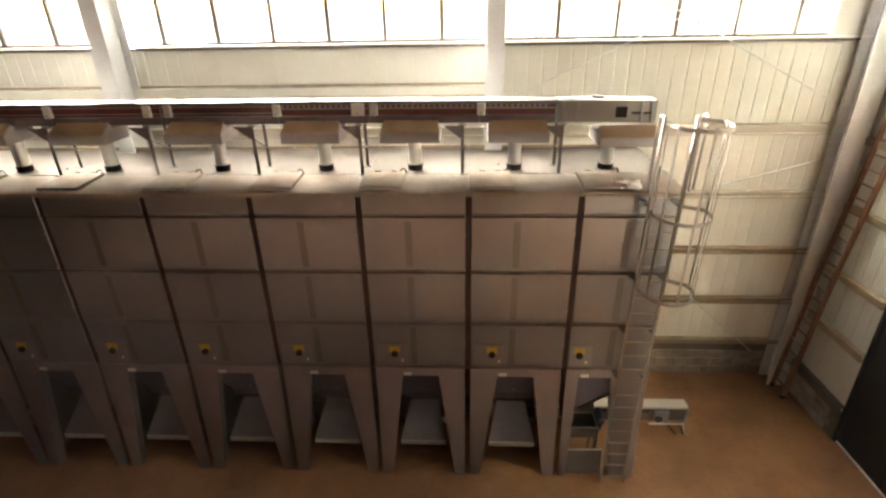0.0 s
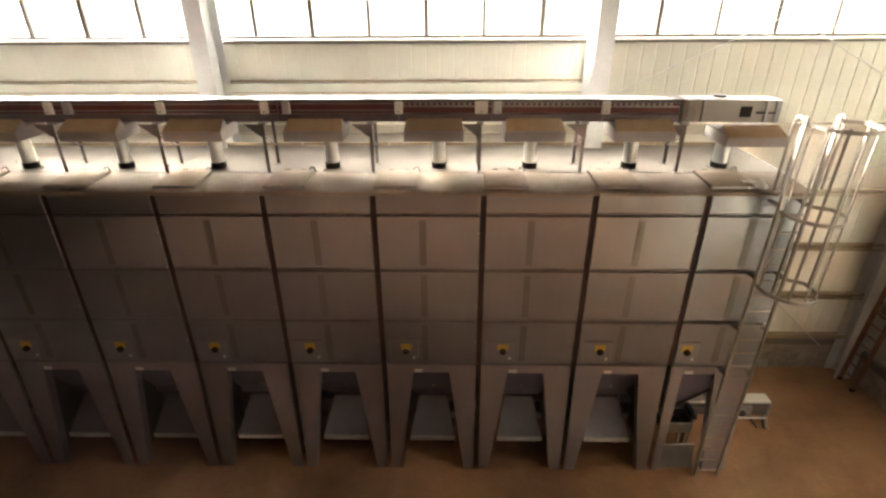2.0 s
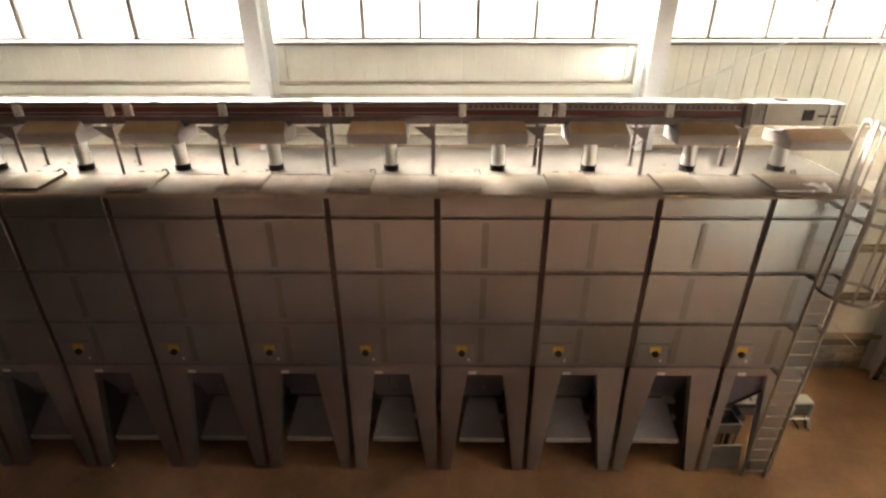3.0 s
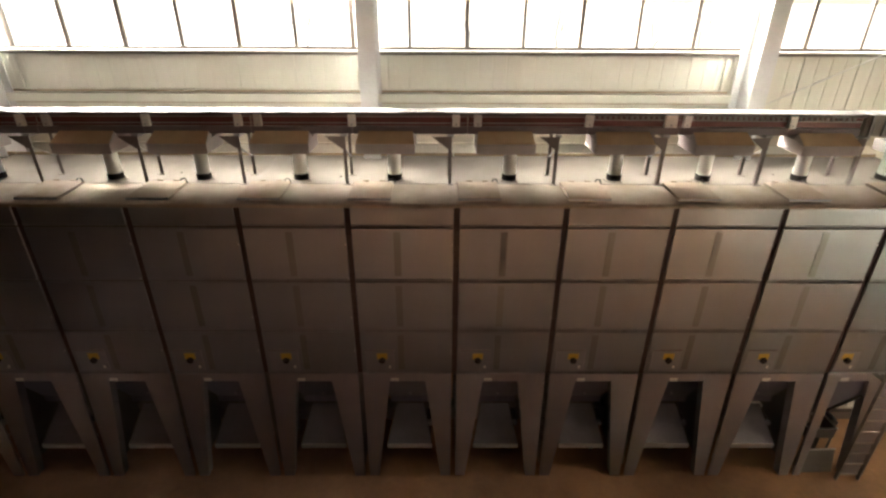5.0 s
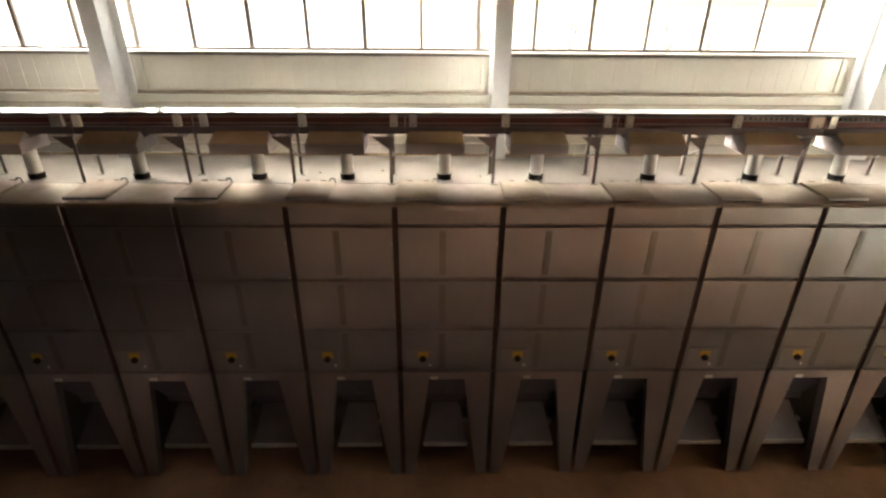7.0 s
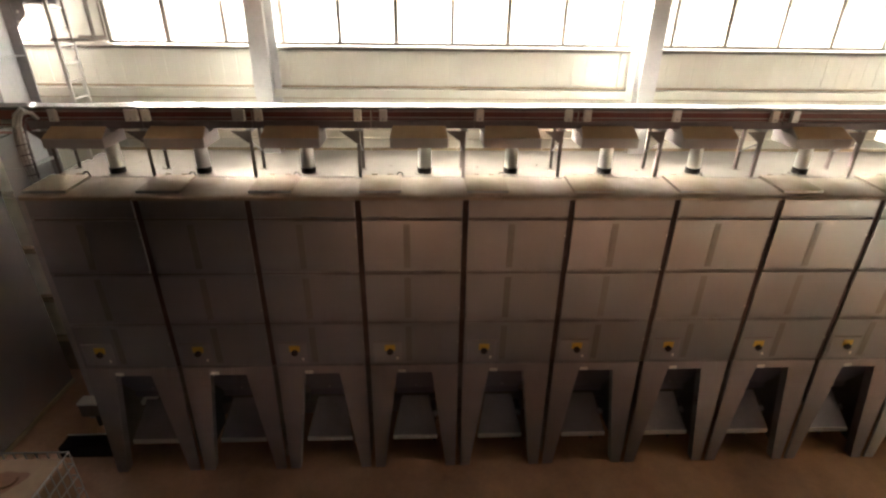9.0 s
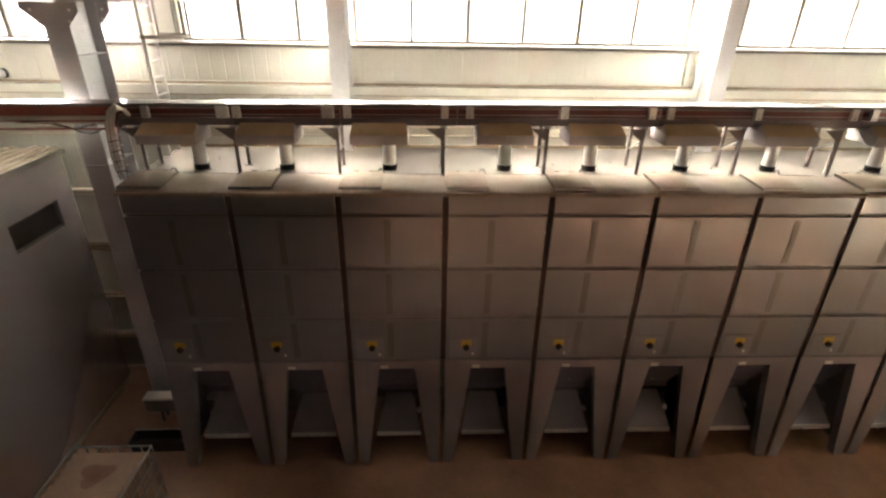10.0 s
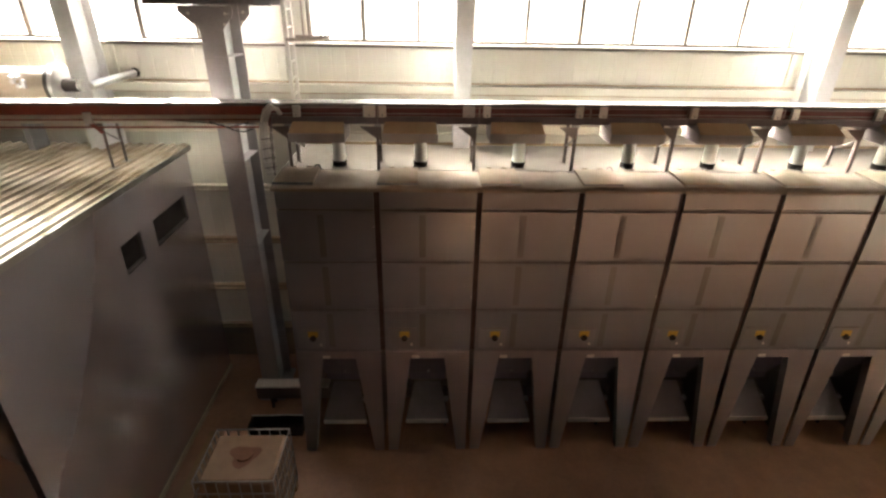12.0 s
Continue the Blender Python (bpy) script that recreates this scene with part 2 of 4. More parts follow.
def tube(bm, pts, r, seg=6):
    """A bent tube through the points."""
    rings = []
    for i, p in enumerate(pts):
        p = Vector(p)
        a, b = Vector(pts[max(i - 1, 0)]), Vector(pts[min(i + 1, len(pts) - 1)])
        ax = (b - a).normalized()
        u = ax.cross(Vector((0.13, 0.21, 0.97))).normalized()
        v = ax.cross(u)
        rings.append([bm.verts.new(p + (u * math.cos(k * math.tau / seg) + v * math.sin(k * math.tau / seg)) * r) for k in range(seg)])
    for a, b in zip(rings, rings[1:]):
        for k in range(seg):
            bm.faces.new((a[k], a[(k + 1) % seg], b[(k + 1) % seg], b[k]))
    bm.faces.new(rings[0][::-1])
    bm.faces.new(rings[-1])
    return bm


def B():
    return bmesh.new()


def mesh_of(name, bm, material, smooth=False):
    me = bpy.data.meshes.new(name)
    bm.normal_update()
    bm.to_mesh(me)
    bm.free()
    me.materials.append(material)
    if smooth:
        me.polygons.foreach_set("use_smooth", [True] * len(me.polygons))
        me.set_sharp_from_angle(angle=radians(40))
    return me


def part(name, bm, material, parent, label="", smooth=False):
    ob = new(name, mesh_of(name, bm, material, smooth))
    ob.parent = parent
    if label:
        tagged(ob, label)
    return ob


def thing(name, label, category, group="", kind="", at=(0, 0, 0)):
    ob = new(name)
    ob.empty_display_size = 0.2
    ob.location = at
    return tagged(ob, label, category, group, kind)


def solid(name, bm, material, label, category, kind="structure", smooth=False, group=""):
    return tagged(new(name, mesh_of(name, bm, material, smooth)), label, category, group, kind)


# ---------------------------------------------------------------- hall
X0, X1, YN, YS, ZC = -40.0, 5.45, 2.85, -34.0, 10.8
SILL, HEAD = 7.00, 9.70
COLS = (-20.66, -14.12, -7.62, -1.12)

floor = solid("floor", box(B(), X0 - 0.3, X1 + 0.3, YS - 0.3, YN + 0.3, -0.25, 0.0), FLOOR, "brown dusty concrete hall floor with worn stains", "floor")
# unseen ceiling closes the hall, dark so that little light bounces back
solid("ceiling", box(B(), X0 - 0.3, X1 + 0.3, YS - 0.3, YN + 0.35, ZC, ZC + 0.2), CEIL, "pale sheet metal hall ceiling", "ceiling")
bm = B()
box(bm, X0, X1, YN + 0.03, YN + 0.2, 0.0, SILL)
box(bm, X0, X1, YN + 0.03, YN + 0.2, HEAD, ZC)
wall_north = solid("wall_north", bm, CLAD, "cream sandwich panel wall below a long window band", "wall")
bm = B()
box(bm, X1 + 0.03, X1 + 0.2, 0.86, YN + 0.2, 0.0, ZC)
box(bm, X1 + 0.03, X1 + 0.2, -2.5, 0.86, 3.3, ZC)
box(bm, X1 + 0.03, X1 + 0.2, YS, -2.5, 0.0, ZC)
wall_east = solid("wall_east", bm, CLAD, "cream sandwich panel end wall with brown rails", "wall")
# unseen south and west walls, added dark and far off to limit bounce
solid("wall_south", box(B(), X0, X1, YS - 0.2, YS, 0, ZC), CEIL, "plain grey sandwich panel wall", "wall")
solid("wall_west", box(B(), X0 - 0.2, X0, YS, YN, 0, ZC), CEIL, "plain grey sandwich panel wall", "wall")


def cladding(w, h, deep, sheet=CLAD):
    """One wall panel with shallow upright ribs, in x and z, facing -y."""
    bm = B()
    prof = [(0.0, deep * 1.7), (0.010, 0.0)]
    n = 4
    for k in range(n):
        a, b = k * w / n, (k + 1) * w / n
        if k:
            prof += [(a - 0.016, 0.0), (a - 0.006, deep), (a + 0.006, deep), (a + 0.016, 0.0)]
    prof += [(w - 0.010, 0.0), (w, deep * 1.7)]
    lo = [bm.verts.new((x, y, 0)) for x, y in prof]
    hi = [bm.verts.new((x, y, h)) for x, y in prof]
    for i in range(len(prof) - 1):
        bm.faces.new((lo[i], lo[i + 1], hi[i + 1], hi[i]))
    return mesh_of("cladding_panel", bm, sheet)


def clad_row(me, parent, x0, w, n, z, turn=0, at=None):
    for k in range(n):
        ob = new("cladding_panel", me)
        ob.parent = parent
        if at is None:
            ob.matrix_basis = pose(x0 + k * w, YN, z)
        else:
            ob.matrix_basis = pose(at, x0 - k * w, z, 0, 0, -90)


# rails, plinth and sills
for z, d in ((5.56, 0.16), (4.30, 0.10), (3.13, 0.10), (1.98, 0.10)):
    bm = B()
    box(bm, X0, X1 - 0.05, YN - 0.14, YN - 0.004, z, z + 0.012)
    box(bm, X0, X1 - 0.05, YN - 0.14, YN - 0.130, z - 0.022, z)
    box(bm, X0, X1 - 0.05, YN - 0.030, YN - 0.004, z - d, z)
    box(bm, X0, X1 - 0.05, YN - 0.14, YN - 0.004, z - d - 0.012, z - d)
    box(bm, X0, X1 - 0.05, YN - 0.14, YN - 0.130, z - d, z - d + 0.02)
    solid("trim", bm, LEDGE if z > 4 else GIRT, "horizontal steel wall rail with dust on its ledge", "wall rail")
bm = B()
box(bm, X0, -1.25, YN - 0.20, YN - 0.004, 6.29, 6.305)
box(bm, X0, -1.25, YN - 0.20, YN - 0.185, 6.16, 6.29)
box(bm, X0, -1.25, YN - 0.03, YN - 0.004, 6.305, 6.36)
solid("trim", bm, CLAD, "dusty cream steel ledge along the wall", "wall rail")
# brown strips draw the shadow lines along the ledge
bm = B()
box(bm, X0, -1.25, YN - 0.188, YN - 0.02, 6.138, 6.156)
box(bm, X0, -1.25, YN - 0.034, YN - 0.031, 6.310, 6.345)
solid("trim", bm, GIRT, "thin brown edge strips of the wall ledge", "wall rail")
for c in COLS:
    for x in (c - 0.27, c + 0.22):
        if x < -1.2:
            bm = B()
            box(bm, x, x + 0.05, YN - 0.05, YN - 0.004, 6.365, SILL - 0.075, 0.004)
            solid("trim", bm, CLAD, "cream upright edge trim beside the column", "wall trim")
bm = B()
box(bm, X0, X1 - 0.05, YN - 0.10, YN + 0.03, SILL - 0.012, SILL + 0.02, 0.004)
solid("trim", bm, WHITE, "white window sill rail", "window sill")
# dark strip puts in the shadow line below the sill
bm = B()
box(bm, X0, X1 - 0.05, YN - 0.075, YN - 0.004, SILL - 0.055, SILL - 0.016)
solid("trim", bm, FRAME, "dark brown rail under the window sill", "window sill")
bm = B()
box(bm, X0, X1, YN - 0.05, YN + 0.028, 0.0, 0.64, 0.01)
plinth = solid("baseboard", bm, MORTAR, "stained concrete plinth at the wall's foot", "plinth")
bm = B()
box(bm, X0, X1 - 0.02, YN - 0.12, YN - 0.004, 0.84, 0.95, 0.006)
solid("trim", bm, GIRT, "brown steel base rail on the plinth", "wall rail")
bm = B()
box(bm, X0, X1 - 0.03, YN - 0.075, YN - 0.004, 0.655, 0.835)
solid("trim", bm, FRAME, "dark brown strip under the base rail", "wall rail")
for z, d in ((2.98, 0.12), (1.90, 0.13), (0.72, 0.14), (4.2, 0.12), (5.4, 0.12)):
    bm = B()
    y0 = 0.9 if z < 3.3 else YS
    box(bm, X1 - 0.12, X1 - 0.004, y0, YN - 0.35, z - d, z - d + 0.015)
    box(bm, X1 - 0.12, X1 - 0.105, y0, YN - 0.35, z - d, z)
    box(bm, X1 - 0.12, X1 - 0.004, y0, YN - 0.35, z, z + 0.012)
    solid("trim", bm, FRAME if z < 1 else GIRT, "brown steel wall rail on the end wall", "wall rail")
bm = B()
box(bm, X1 - 0.10, X1 + 0.028, 0.86, YN - 0.05, 0.0, 0.55, 0.01)
plinth_east = solid("baseboard", bm, MORTAR, "stained concrete plinth at the end wall's foot", "plinth")


# windows, one for each bay
def window(name, xa, xb):
    w = thing(name, "tall glazed window band with slim dark mullions", "window", "window band", "structure")
    bm = B()
    box(bm, xa, xb, YN + 0.05, YN + 0.11, SILL + 0.02, SILL + 0.07)
    box(bm, xa, xb, YN + 0.05, YN + 0.11, HEAD - 0.05, HEAD)
    part("window_frame", bm, FRAME, w)
    k0 = math.ceil((xa + 6.97) / 0.992)
    xs = []
    k = k0
    while -6.97 + k * 0.992 < xb - 0.1:
        x = -6.97 + k * 0.992
        wd = 0.034 if k % 2 else 0.026
        bm = B()
        box(bm, x - wd, x + wd, YN + 0.045, YN + 0.115, SILL + 0.07, HEAD - 0.05)
        part("mullion", bm, FRAME, w)
        xs.append(x)
        k += 1
    edges = [xa] + xs + [xb]
    for a, b in zip(edges, edges[1:]):
        bm = B()
        box(bm, a + 0.035, b - 0.035, YN + 0.078, YN + 0.084, SILL + 0.07, HEAD - 0.05)
        p = part("pane", bm, GLASS, w)
        p.visible_shadow = False
    return w


bays = [(-23.4, -20.68), (-20.64, -18.2), (-16.91, -14.14), (-14.10, -7.64), (-7.60, -1.14), (-1.10, 4.52)]
for i, (a, b) in enumerate(bays):
    window("window_%d" % (i + 1), a, b)
bm = B()
# the unseen stretch west of -23.4 is left solid to darken the left bins
for a, b in ((4.52, X1), (-18.2, -16.91), (X0, -23.4)):
    box(bm, a, b, YN - 0.002, YN + 0.2, SILL + 0.022, HEAD)
solid("wall_north_pier", bm, CLAD, "cream wall pier beside the window band", "wall")


def column(x, y0, y1, w, z1, label):
    c = thing("steel_column", label, "column", "hall columns")
    bm = B()
    box(bm, x - w / 2, x + w / 2, y0, y0 + 0.022, 0, z1, 0.003)
    part("front_flange", bm, COLUMN, c)
    bm = B()
    box(bm, x - w / 2, x + w / 2, y1 - 0.022, y1, 0, z1, 0.003)
    part("back_flange", bm, COLUMN, c)
    bm = B()
    box(bm, x - 0.009, x + 0.009, y0 + 0.022, y1 - 0.022, 0, z1)
    part("web", bm, COLUMN, c)
    return c


for x in COLS:
    column(x, 2.06, 2.68, 0.29, ZC, "light grey painted steel portal column against the window wall")
column(5.17, 2.42, 2.78, 0.40, ZC, "light grey painted steel corner column")

# bracing rods in the end bay
for p, q in (((-0.98, 2.60, 6.00), (4.9, 2.60, 8.75)), ((0.2, 2.66, 8.3), (5.05, 2.66, 5.83)), ((2.2, 2.66, 4.2), (5.05, 2.66, 5.0)), ((1.4, 2.66, 3.5), (4.6, 2.66, 0.7))):
    b = thing("bracing_rod", "thin steel cross bracing rod in the wall bay", "bracing rod", "wall bracing")
    part("bar", rod(B(), p, q, 0.011), GALV, b)
    d = (Vector(q) - Vector(p)).normalized()
    part("turnbuckle", rod(B(), Vector(p) + d * 1.2, Vector(p) + d * 1.5, 0.02), GALV, b)

# dark sliding door in the end wall
door = thing("door_1", "large closed dark sheet metal sliding door", "door", "", "structure")
for k in range(3):
    bm = B()
    box(bm, X1 - 0.02, X1 + 0.05, 0.80 - (k + 1) * 1.10, 0.80 - k * 1.10 - 0.012, 0.03, 3.3, 0.006)
    part("door_panel", bm, DOOR, door)
# white strip stands for the daylight that leaks in below the door
bm = B()
box(bm, X1 - 0.035, X1 - 0.002, -2.5, 0.86, 0.003, 0.02)
part("threshold", bm, WHITE, door, "bright worn steel threshold strip")
bm = B()
box(bm, X1 - 0.07, X1 + 0.05, 0.81, 0.88, 0.0, 3.35)
part("door_post", bm, DOOR, door)

# ---------------------------------------------------------------- bins
W, GAP = 1.55, 0.043
ZT, DEPTH = 5.24, 1.95


def front_pan(x0, x1, z0, z1):
    """A folded front sheet with softened edges."""
    bm = B()
    box(bm, x0, x1, 0.0, 0.03, z0, z1, 0.006)
    return bm


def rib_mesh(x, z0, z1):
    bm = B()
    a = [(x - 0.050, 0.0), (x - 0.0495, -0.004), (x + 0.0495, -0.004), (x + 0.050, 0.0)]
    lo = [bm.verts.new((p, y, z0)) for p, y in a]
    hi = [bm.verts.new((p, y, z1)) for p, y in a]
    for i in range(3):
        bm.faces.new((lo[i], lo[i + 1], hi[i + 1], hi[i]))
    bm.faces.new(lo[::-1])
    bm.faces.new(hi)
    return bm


def lean_out(bm):
    """The lower front leans out a little towards the floor."""
    for v in bm.verts:
        v.co.y -= max(0.0, 2.245 - v.co.z) / 2.245 * 0.115


def bin_unit(width, op_t, op_b, ribx, knobx, tagx, label, closed=True):
    """A storage bin on splayed sheet legs; x runs from its joint at the left."""
    x0, x1 = GAP, GAP + width
    b = thing("storage_bin", label, "storage bin", "row of bins")
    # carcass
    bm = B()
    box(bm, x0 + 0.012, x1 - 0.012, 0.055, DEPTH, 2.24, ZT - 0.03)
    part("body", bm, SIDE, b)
    # front sheets
    for z0, z1, r in ((4.915, ZT, False), (4.025, 4.875, True), (3.125, 3.985, True), (2.275, 3.085, True)):
        p = part("front_panel", front_pan(x0, x1, z0, z1), SHEET, b)
        part("bottom_lip", box(B(), x0 + 0.004, x1 - 0.004, -0.016, 0.02, z0 - 0.004, z0 + 0.012, 0.003), SHEET, p)
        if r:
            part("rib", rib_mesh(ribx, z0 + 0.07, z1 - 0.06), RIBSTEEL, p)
    if closed:
        # added strip gives the open gap its dark brown shade
        part("joint_strip", box(B(), x1 - 0.002, x1 + 0.088, 0.026, 0.05, 2.26, ZT - 0.06), GAP_TONE, b, "dark brown joint strip")
        # bright heads added for specks of light glinting through the joints
        for zs in (4.62, 4.05, 3.36, 2.72, 2.05, 1.55, 0.9):
            part("screw", rod(B(), (x1 - 0.012, 0.004, zs), (x1 - 0.012, -0.012, zs), 0.009, 6), GALV, b)
    # splayed legs
    (ta, tb), (ba, bb) = op_t, op_b
    bm = B()
    prism(bm, ((x0, 2.245), (x0, 0.0), (ba, 0.0), (ta, 2.10), (tb, 2.10), (bb, 0.0), (x1, 0.0), (x1, 2.245)), 0.0, 0.035)
    lean_out(bm)
    part("leg_frame", bm, SHEET_LEG, b)
    for s, (xa, xb, xt) in enumerate(((ba, ta, x0), (bb, tb, x1))):
        bm = B()
        vs = [bm.verts.new(p) for p in ((xa, 0.035, 0), (xb, 0.035, 2.10), (xb, 0.16, 2.10), (xa, 0.16, 0))]
        bm.faces.new(vs)
        e = 0.012 if s else -0.012
        vs2 = [bm.verts.new(v.co + Vector((e, 0, 0))) for v in vs]
        bm.faces.new(vs2[::-1])
        for i in range(4):
            j = (i + 1) % 4
            bm.faces.new((vs[i], vs2[i], vs2[j], vs[j]))
        bmesh.ops.recalc_face_normals(bm, faces=bm.faces)
        lean_out(bm)
        part("leg_return", bm, SHEET_LEG, b)
    for xa in (x0 + 0.02, x1 - 0.12):
        bm = B()
        box(bm, xa, xa + 0.10, DEPTH - 0.12, DEPTH, 0, 2.24, 0.005)
        part("back_leg", bm, SIDE, b)
    # unseen partitions, run down in closed bins so the openings stay dark
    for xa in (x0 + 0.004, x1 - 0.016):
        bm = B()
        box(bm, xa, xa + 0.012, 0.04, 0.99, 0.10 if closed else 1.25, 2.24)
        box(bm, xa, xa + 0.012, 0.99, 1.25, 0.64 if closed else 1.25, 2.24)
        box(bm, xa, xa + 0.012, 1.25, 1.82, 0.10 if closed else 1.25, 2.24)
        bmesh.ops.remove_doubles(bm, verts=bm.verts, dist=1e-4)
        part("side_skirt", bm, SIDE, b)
    # unseen back sheet added to shut out light from behind
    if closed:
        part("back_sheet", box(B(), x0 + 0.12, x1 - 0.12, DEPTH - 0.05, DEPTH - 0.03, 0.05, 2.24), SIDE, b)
    # hopper under the body
    cx = (ta + tb) / 2
    if not closed:
        bm = prism(B(), ((0.08, 2.24), (1.12, 2.24), (1.12, 1.98), (0.40, 1.46), (0.10, 1.40)), 0.06, 0.72)
    else:
        bm = B()
        top = [(x0 + 0.05, 0.06), (x1 - 0.05, 0.06), (x1 - 0.05, DEPTH - 0.1), (x0 + 0.05, DEPTH - 0.1)]
        low = [(cx - 0.34, 0.40), (cx + 0.34, 0.40), (cx + 0.34, 0.97), (cx - 0.34, 0.97)]
        a = [bm.verts.new((x, y, 2.24)) for x, y in top]
        c = [bm.verts.new((x, y, 1.42)) for x, y in low]
        d = [bm.verts.new((x, y, 1.29)) for x, y in low]
        for u, v in ((a, c), (c, d)):
            for i in range(4):
                j = (i + 1) % 4
                bm.faces.new((u[j], u[i], v[i], v[j]))
        bm.faces.new(d[::-1])
        bm.faces.new(a)
        bmesh.ops.recalc_face_normals(bm, faces=bm.faces)
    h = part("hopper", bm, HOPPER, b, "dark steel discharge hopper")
    if not closed:
        # added dark strip marks the sloping lower edge of the hopper
        part("hopper_edge", bar(B(), (0.30, 0.05, 1.41), (0.98, 0.05, 1.88), 0.02, 0.06, (0, 1, 0)), DARKGAP, h, "dark folded lower edge")
    # small grey dot stands for the glint on the hopper
    bm = B()
    yg = 0.33 if closed else 0.03
    rod(bm, (cx + 0.02, yg, 1.53), (cx + 0.02, yg + 0.04, 1.53), 0.014)
    part("sight_glass", bm, GREYP, h)
    # spreading chute
    if closed:
        bm = B()
        up = [(cx - 0.25, 0.52, 1.13), (cx + 0.25, 0.52, 1.13)]
        dn = [(cx - 0.40, 0.06, 0.60), (cx + 0.40, 0.06, 0.60)]
        vs = [bm.verts.new(p) for p in (dn[0], dn[1], up[1], up[0])]
        v2 = [bm.verts.new((v.co.x, v.co.y + 0.012, v.co.z - 0.02)) for v in vs]
        bm.faces.new(vs)
        bm.faces.new(v2[::-1])
        for i in range(4):
            j = (i + 1) % 4
            bm.faces.new((vs[j], vs[i], v2[i], v2[j]))
        bmesh.ops.recalc_face_normals(bm, faces=bm.faces)
        ch = part("chute", bm, CHUTE, b, "grey sheet chute with a bright worn lip")
        bm = B()
        bar(bm, (cx - 0.40, 0.05, 0.565), (cx + 0.40, 0.05, 0.565), 0.02, 0.085)
        part("lip", bm, GALV, ch)
        for s in (-1, 1):
            bm = B()
            vs = [bm.verts.new(p) for p in ((cx + s * 0.40, 0.06, 0.60), (cx + s * 0.25, 0.52, 1.13), (cx + s * 0.25, 0.52, 0.95), (cx + s * 0.40, 0.10, 0.47))]
            v2 = [bm.verts.new(v.co + Vector((s * 0.01, 0, 0))) for v in vs]
            bm.faces.new(vs)
            bm.faces.new(v2[::-1])
            for i in range(4):
                j = (i + 1) % 4
                bm.faces.new((vs[j], vs[i], v2[i], v2[j]))
            bmesh.ops.recalc_face_normals(bm, faces=bm.faces)
            part("cheek", bm, DARKGAP, ch)
    # small drive beside the chute
    bm = B()
    rod(bm, (tb + 0.06, 0.35, 0.86), (tb + 0.06, 0.62, 0.86), 0.065, 12)
    # closed bins get a dark copy of the motor for the shade inside
    mo = part("gear_motor", bm, DARKGAP if closed else BLUE, b, "small dark gear motor", True)
    part("fan_cover", rod(B(), (tb + 0.06, 0.29, 0.86), (tb + 0.06, 0.35, 0.86), 0.052, 12), GREYP, mo, "", True)
    bm = B()
    bar(bm, (tb + 0.06, 0.5, 0.80), (tb + 0.06, 0.5, 0.0), 0.05, 0.05, (0, 1, 0))
    part("motor_stand", bm, DARKGAP, mo)
    # inspection cover with its switch
    ca, cb = max(knobx - 0.27, x0 + 0.015), knobx + 0.20
    bm = B()
    box(bm, ca, cb, -0.014, 0.0, 2.33, 2.745, 0.004)
    ic = part("inspection_cover", bm, PLATE, b)
    part("cover_edge", box(B(), ca, cb, -0.024, -0.0145, 2.735, 2.745, 0.003), DARKGREY, ic, "dark upper edge")
    for q in ((ca, ca + 0.018), (cb - 0.018, cb)):
        part("cover_edge", box(B(), q[0], q[1], -0.019, -0.0145, 2.33, 2.735, 0.002), PLATE, ic)
    bm = B()
    box(bm, knobx - 0.080, knobx + 0.090, -0.026, -0.0145, 2.565, 2.68, 0.004)
    part("switch_plate", bm, YELLOW, ic, "yellow switch plate")
    bm = B()
    rod(bm, (knobx + 0.005, -0.026, 2.555), (knobx + 0.005, -0.06, 2.555), 0.052, 16)
    rod(bm, (knobx + 0.005, -0.06, 2.555), (knobx + 0.005, -0.08, 2.555), 0.028, 12)
    part("knob", bm, BLACK, ic, "round black knob", True)
    bm = B()
    box(bm, knobx + 0.105, knobx + 0.140, -0.022, -0.014, 2.385, 2.435, 0.003)
    part("sticker", bm, LABEL, ic, "small white sticker")
    bm = B()
    box(bm, tagx, tagx + 0.13, -0.012, 0.0, 2.105, 2.165, 0.002)
    part("tag", bm, LABEL, b, "white blank tag plate")
    # roof in two sheets
    def sheet(prof):
        bm = B()
        rings = [[bm.verts.new((x, y, z)) for y, z in prof] for x in (x0 - 0.042, x1 + 0.042)]
        for i in range(len(prof) - 1):
            bm.faces.new((rings[0][i], rings[1][i], rings[1][i + 1], rings[0][i + 1]))
        bm.faces.new(rings[0])
        bm.faces.new(rings[1][::-1])
        bm.faces.new((rings[0][0], rings[0][-1], rings[1][-1], rings[1][0]))
        bmesh.ops.recalc_face_normals(bm, faces=bm.faces)
        return bm
    # front sheet coloured paler than the rear to offset the falling light
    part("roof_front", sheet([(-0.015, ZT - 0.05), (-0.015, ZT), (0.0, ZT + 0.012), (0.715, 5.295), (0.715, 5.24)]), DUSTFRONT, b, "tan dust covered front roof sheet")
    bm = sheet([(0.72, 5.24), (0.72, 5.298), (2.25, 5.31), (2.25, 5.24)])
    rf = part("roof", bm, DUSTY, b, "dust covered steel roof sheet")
    part("back_upstand", box(B(), x0 - 0.035, x1 + 0.035, 2.225, 2.247, 5.312, 5.36, 0.003), GIRT, rf, "dark brown folded edge at the back")
    # hatch lid, cushion shaped with a rim
    bm = B()
    m = Matrix.Translation((0.32, 0.37, 5.30)) @ Matrix.Rotation(radians(3.0), 4, "X")
    nx, ny = 8, 8
    grid = {}
    for i in range(nx + 1):
        for j in range(ny + 1):
            u, v = i / nx * 2 - 1, j / ny * 2 - 1
            hgt = 0.030 + 0.024 * (1 - u * u) * (1 - v * v)
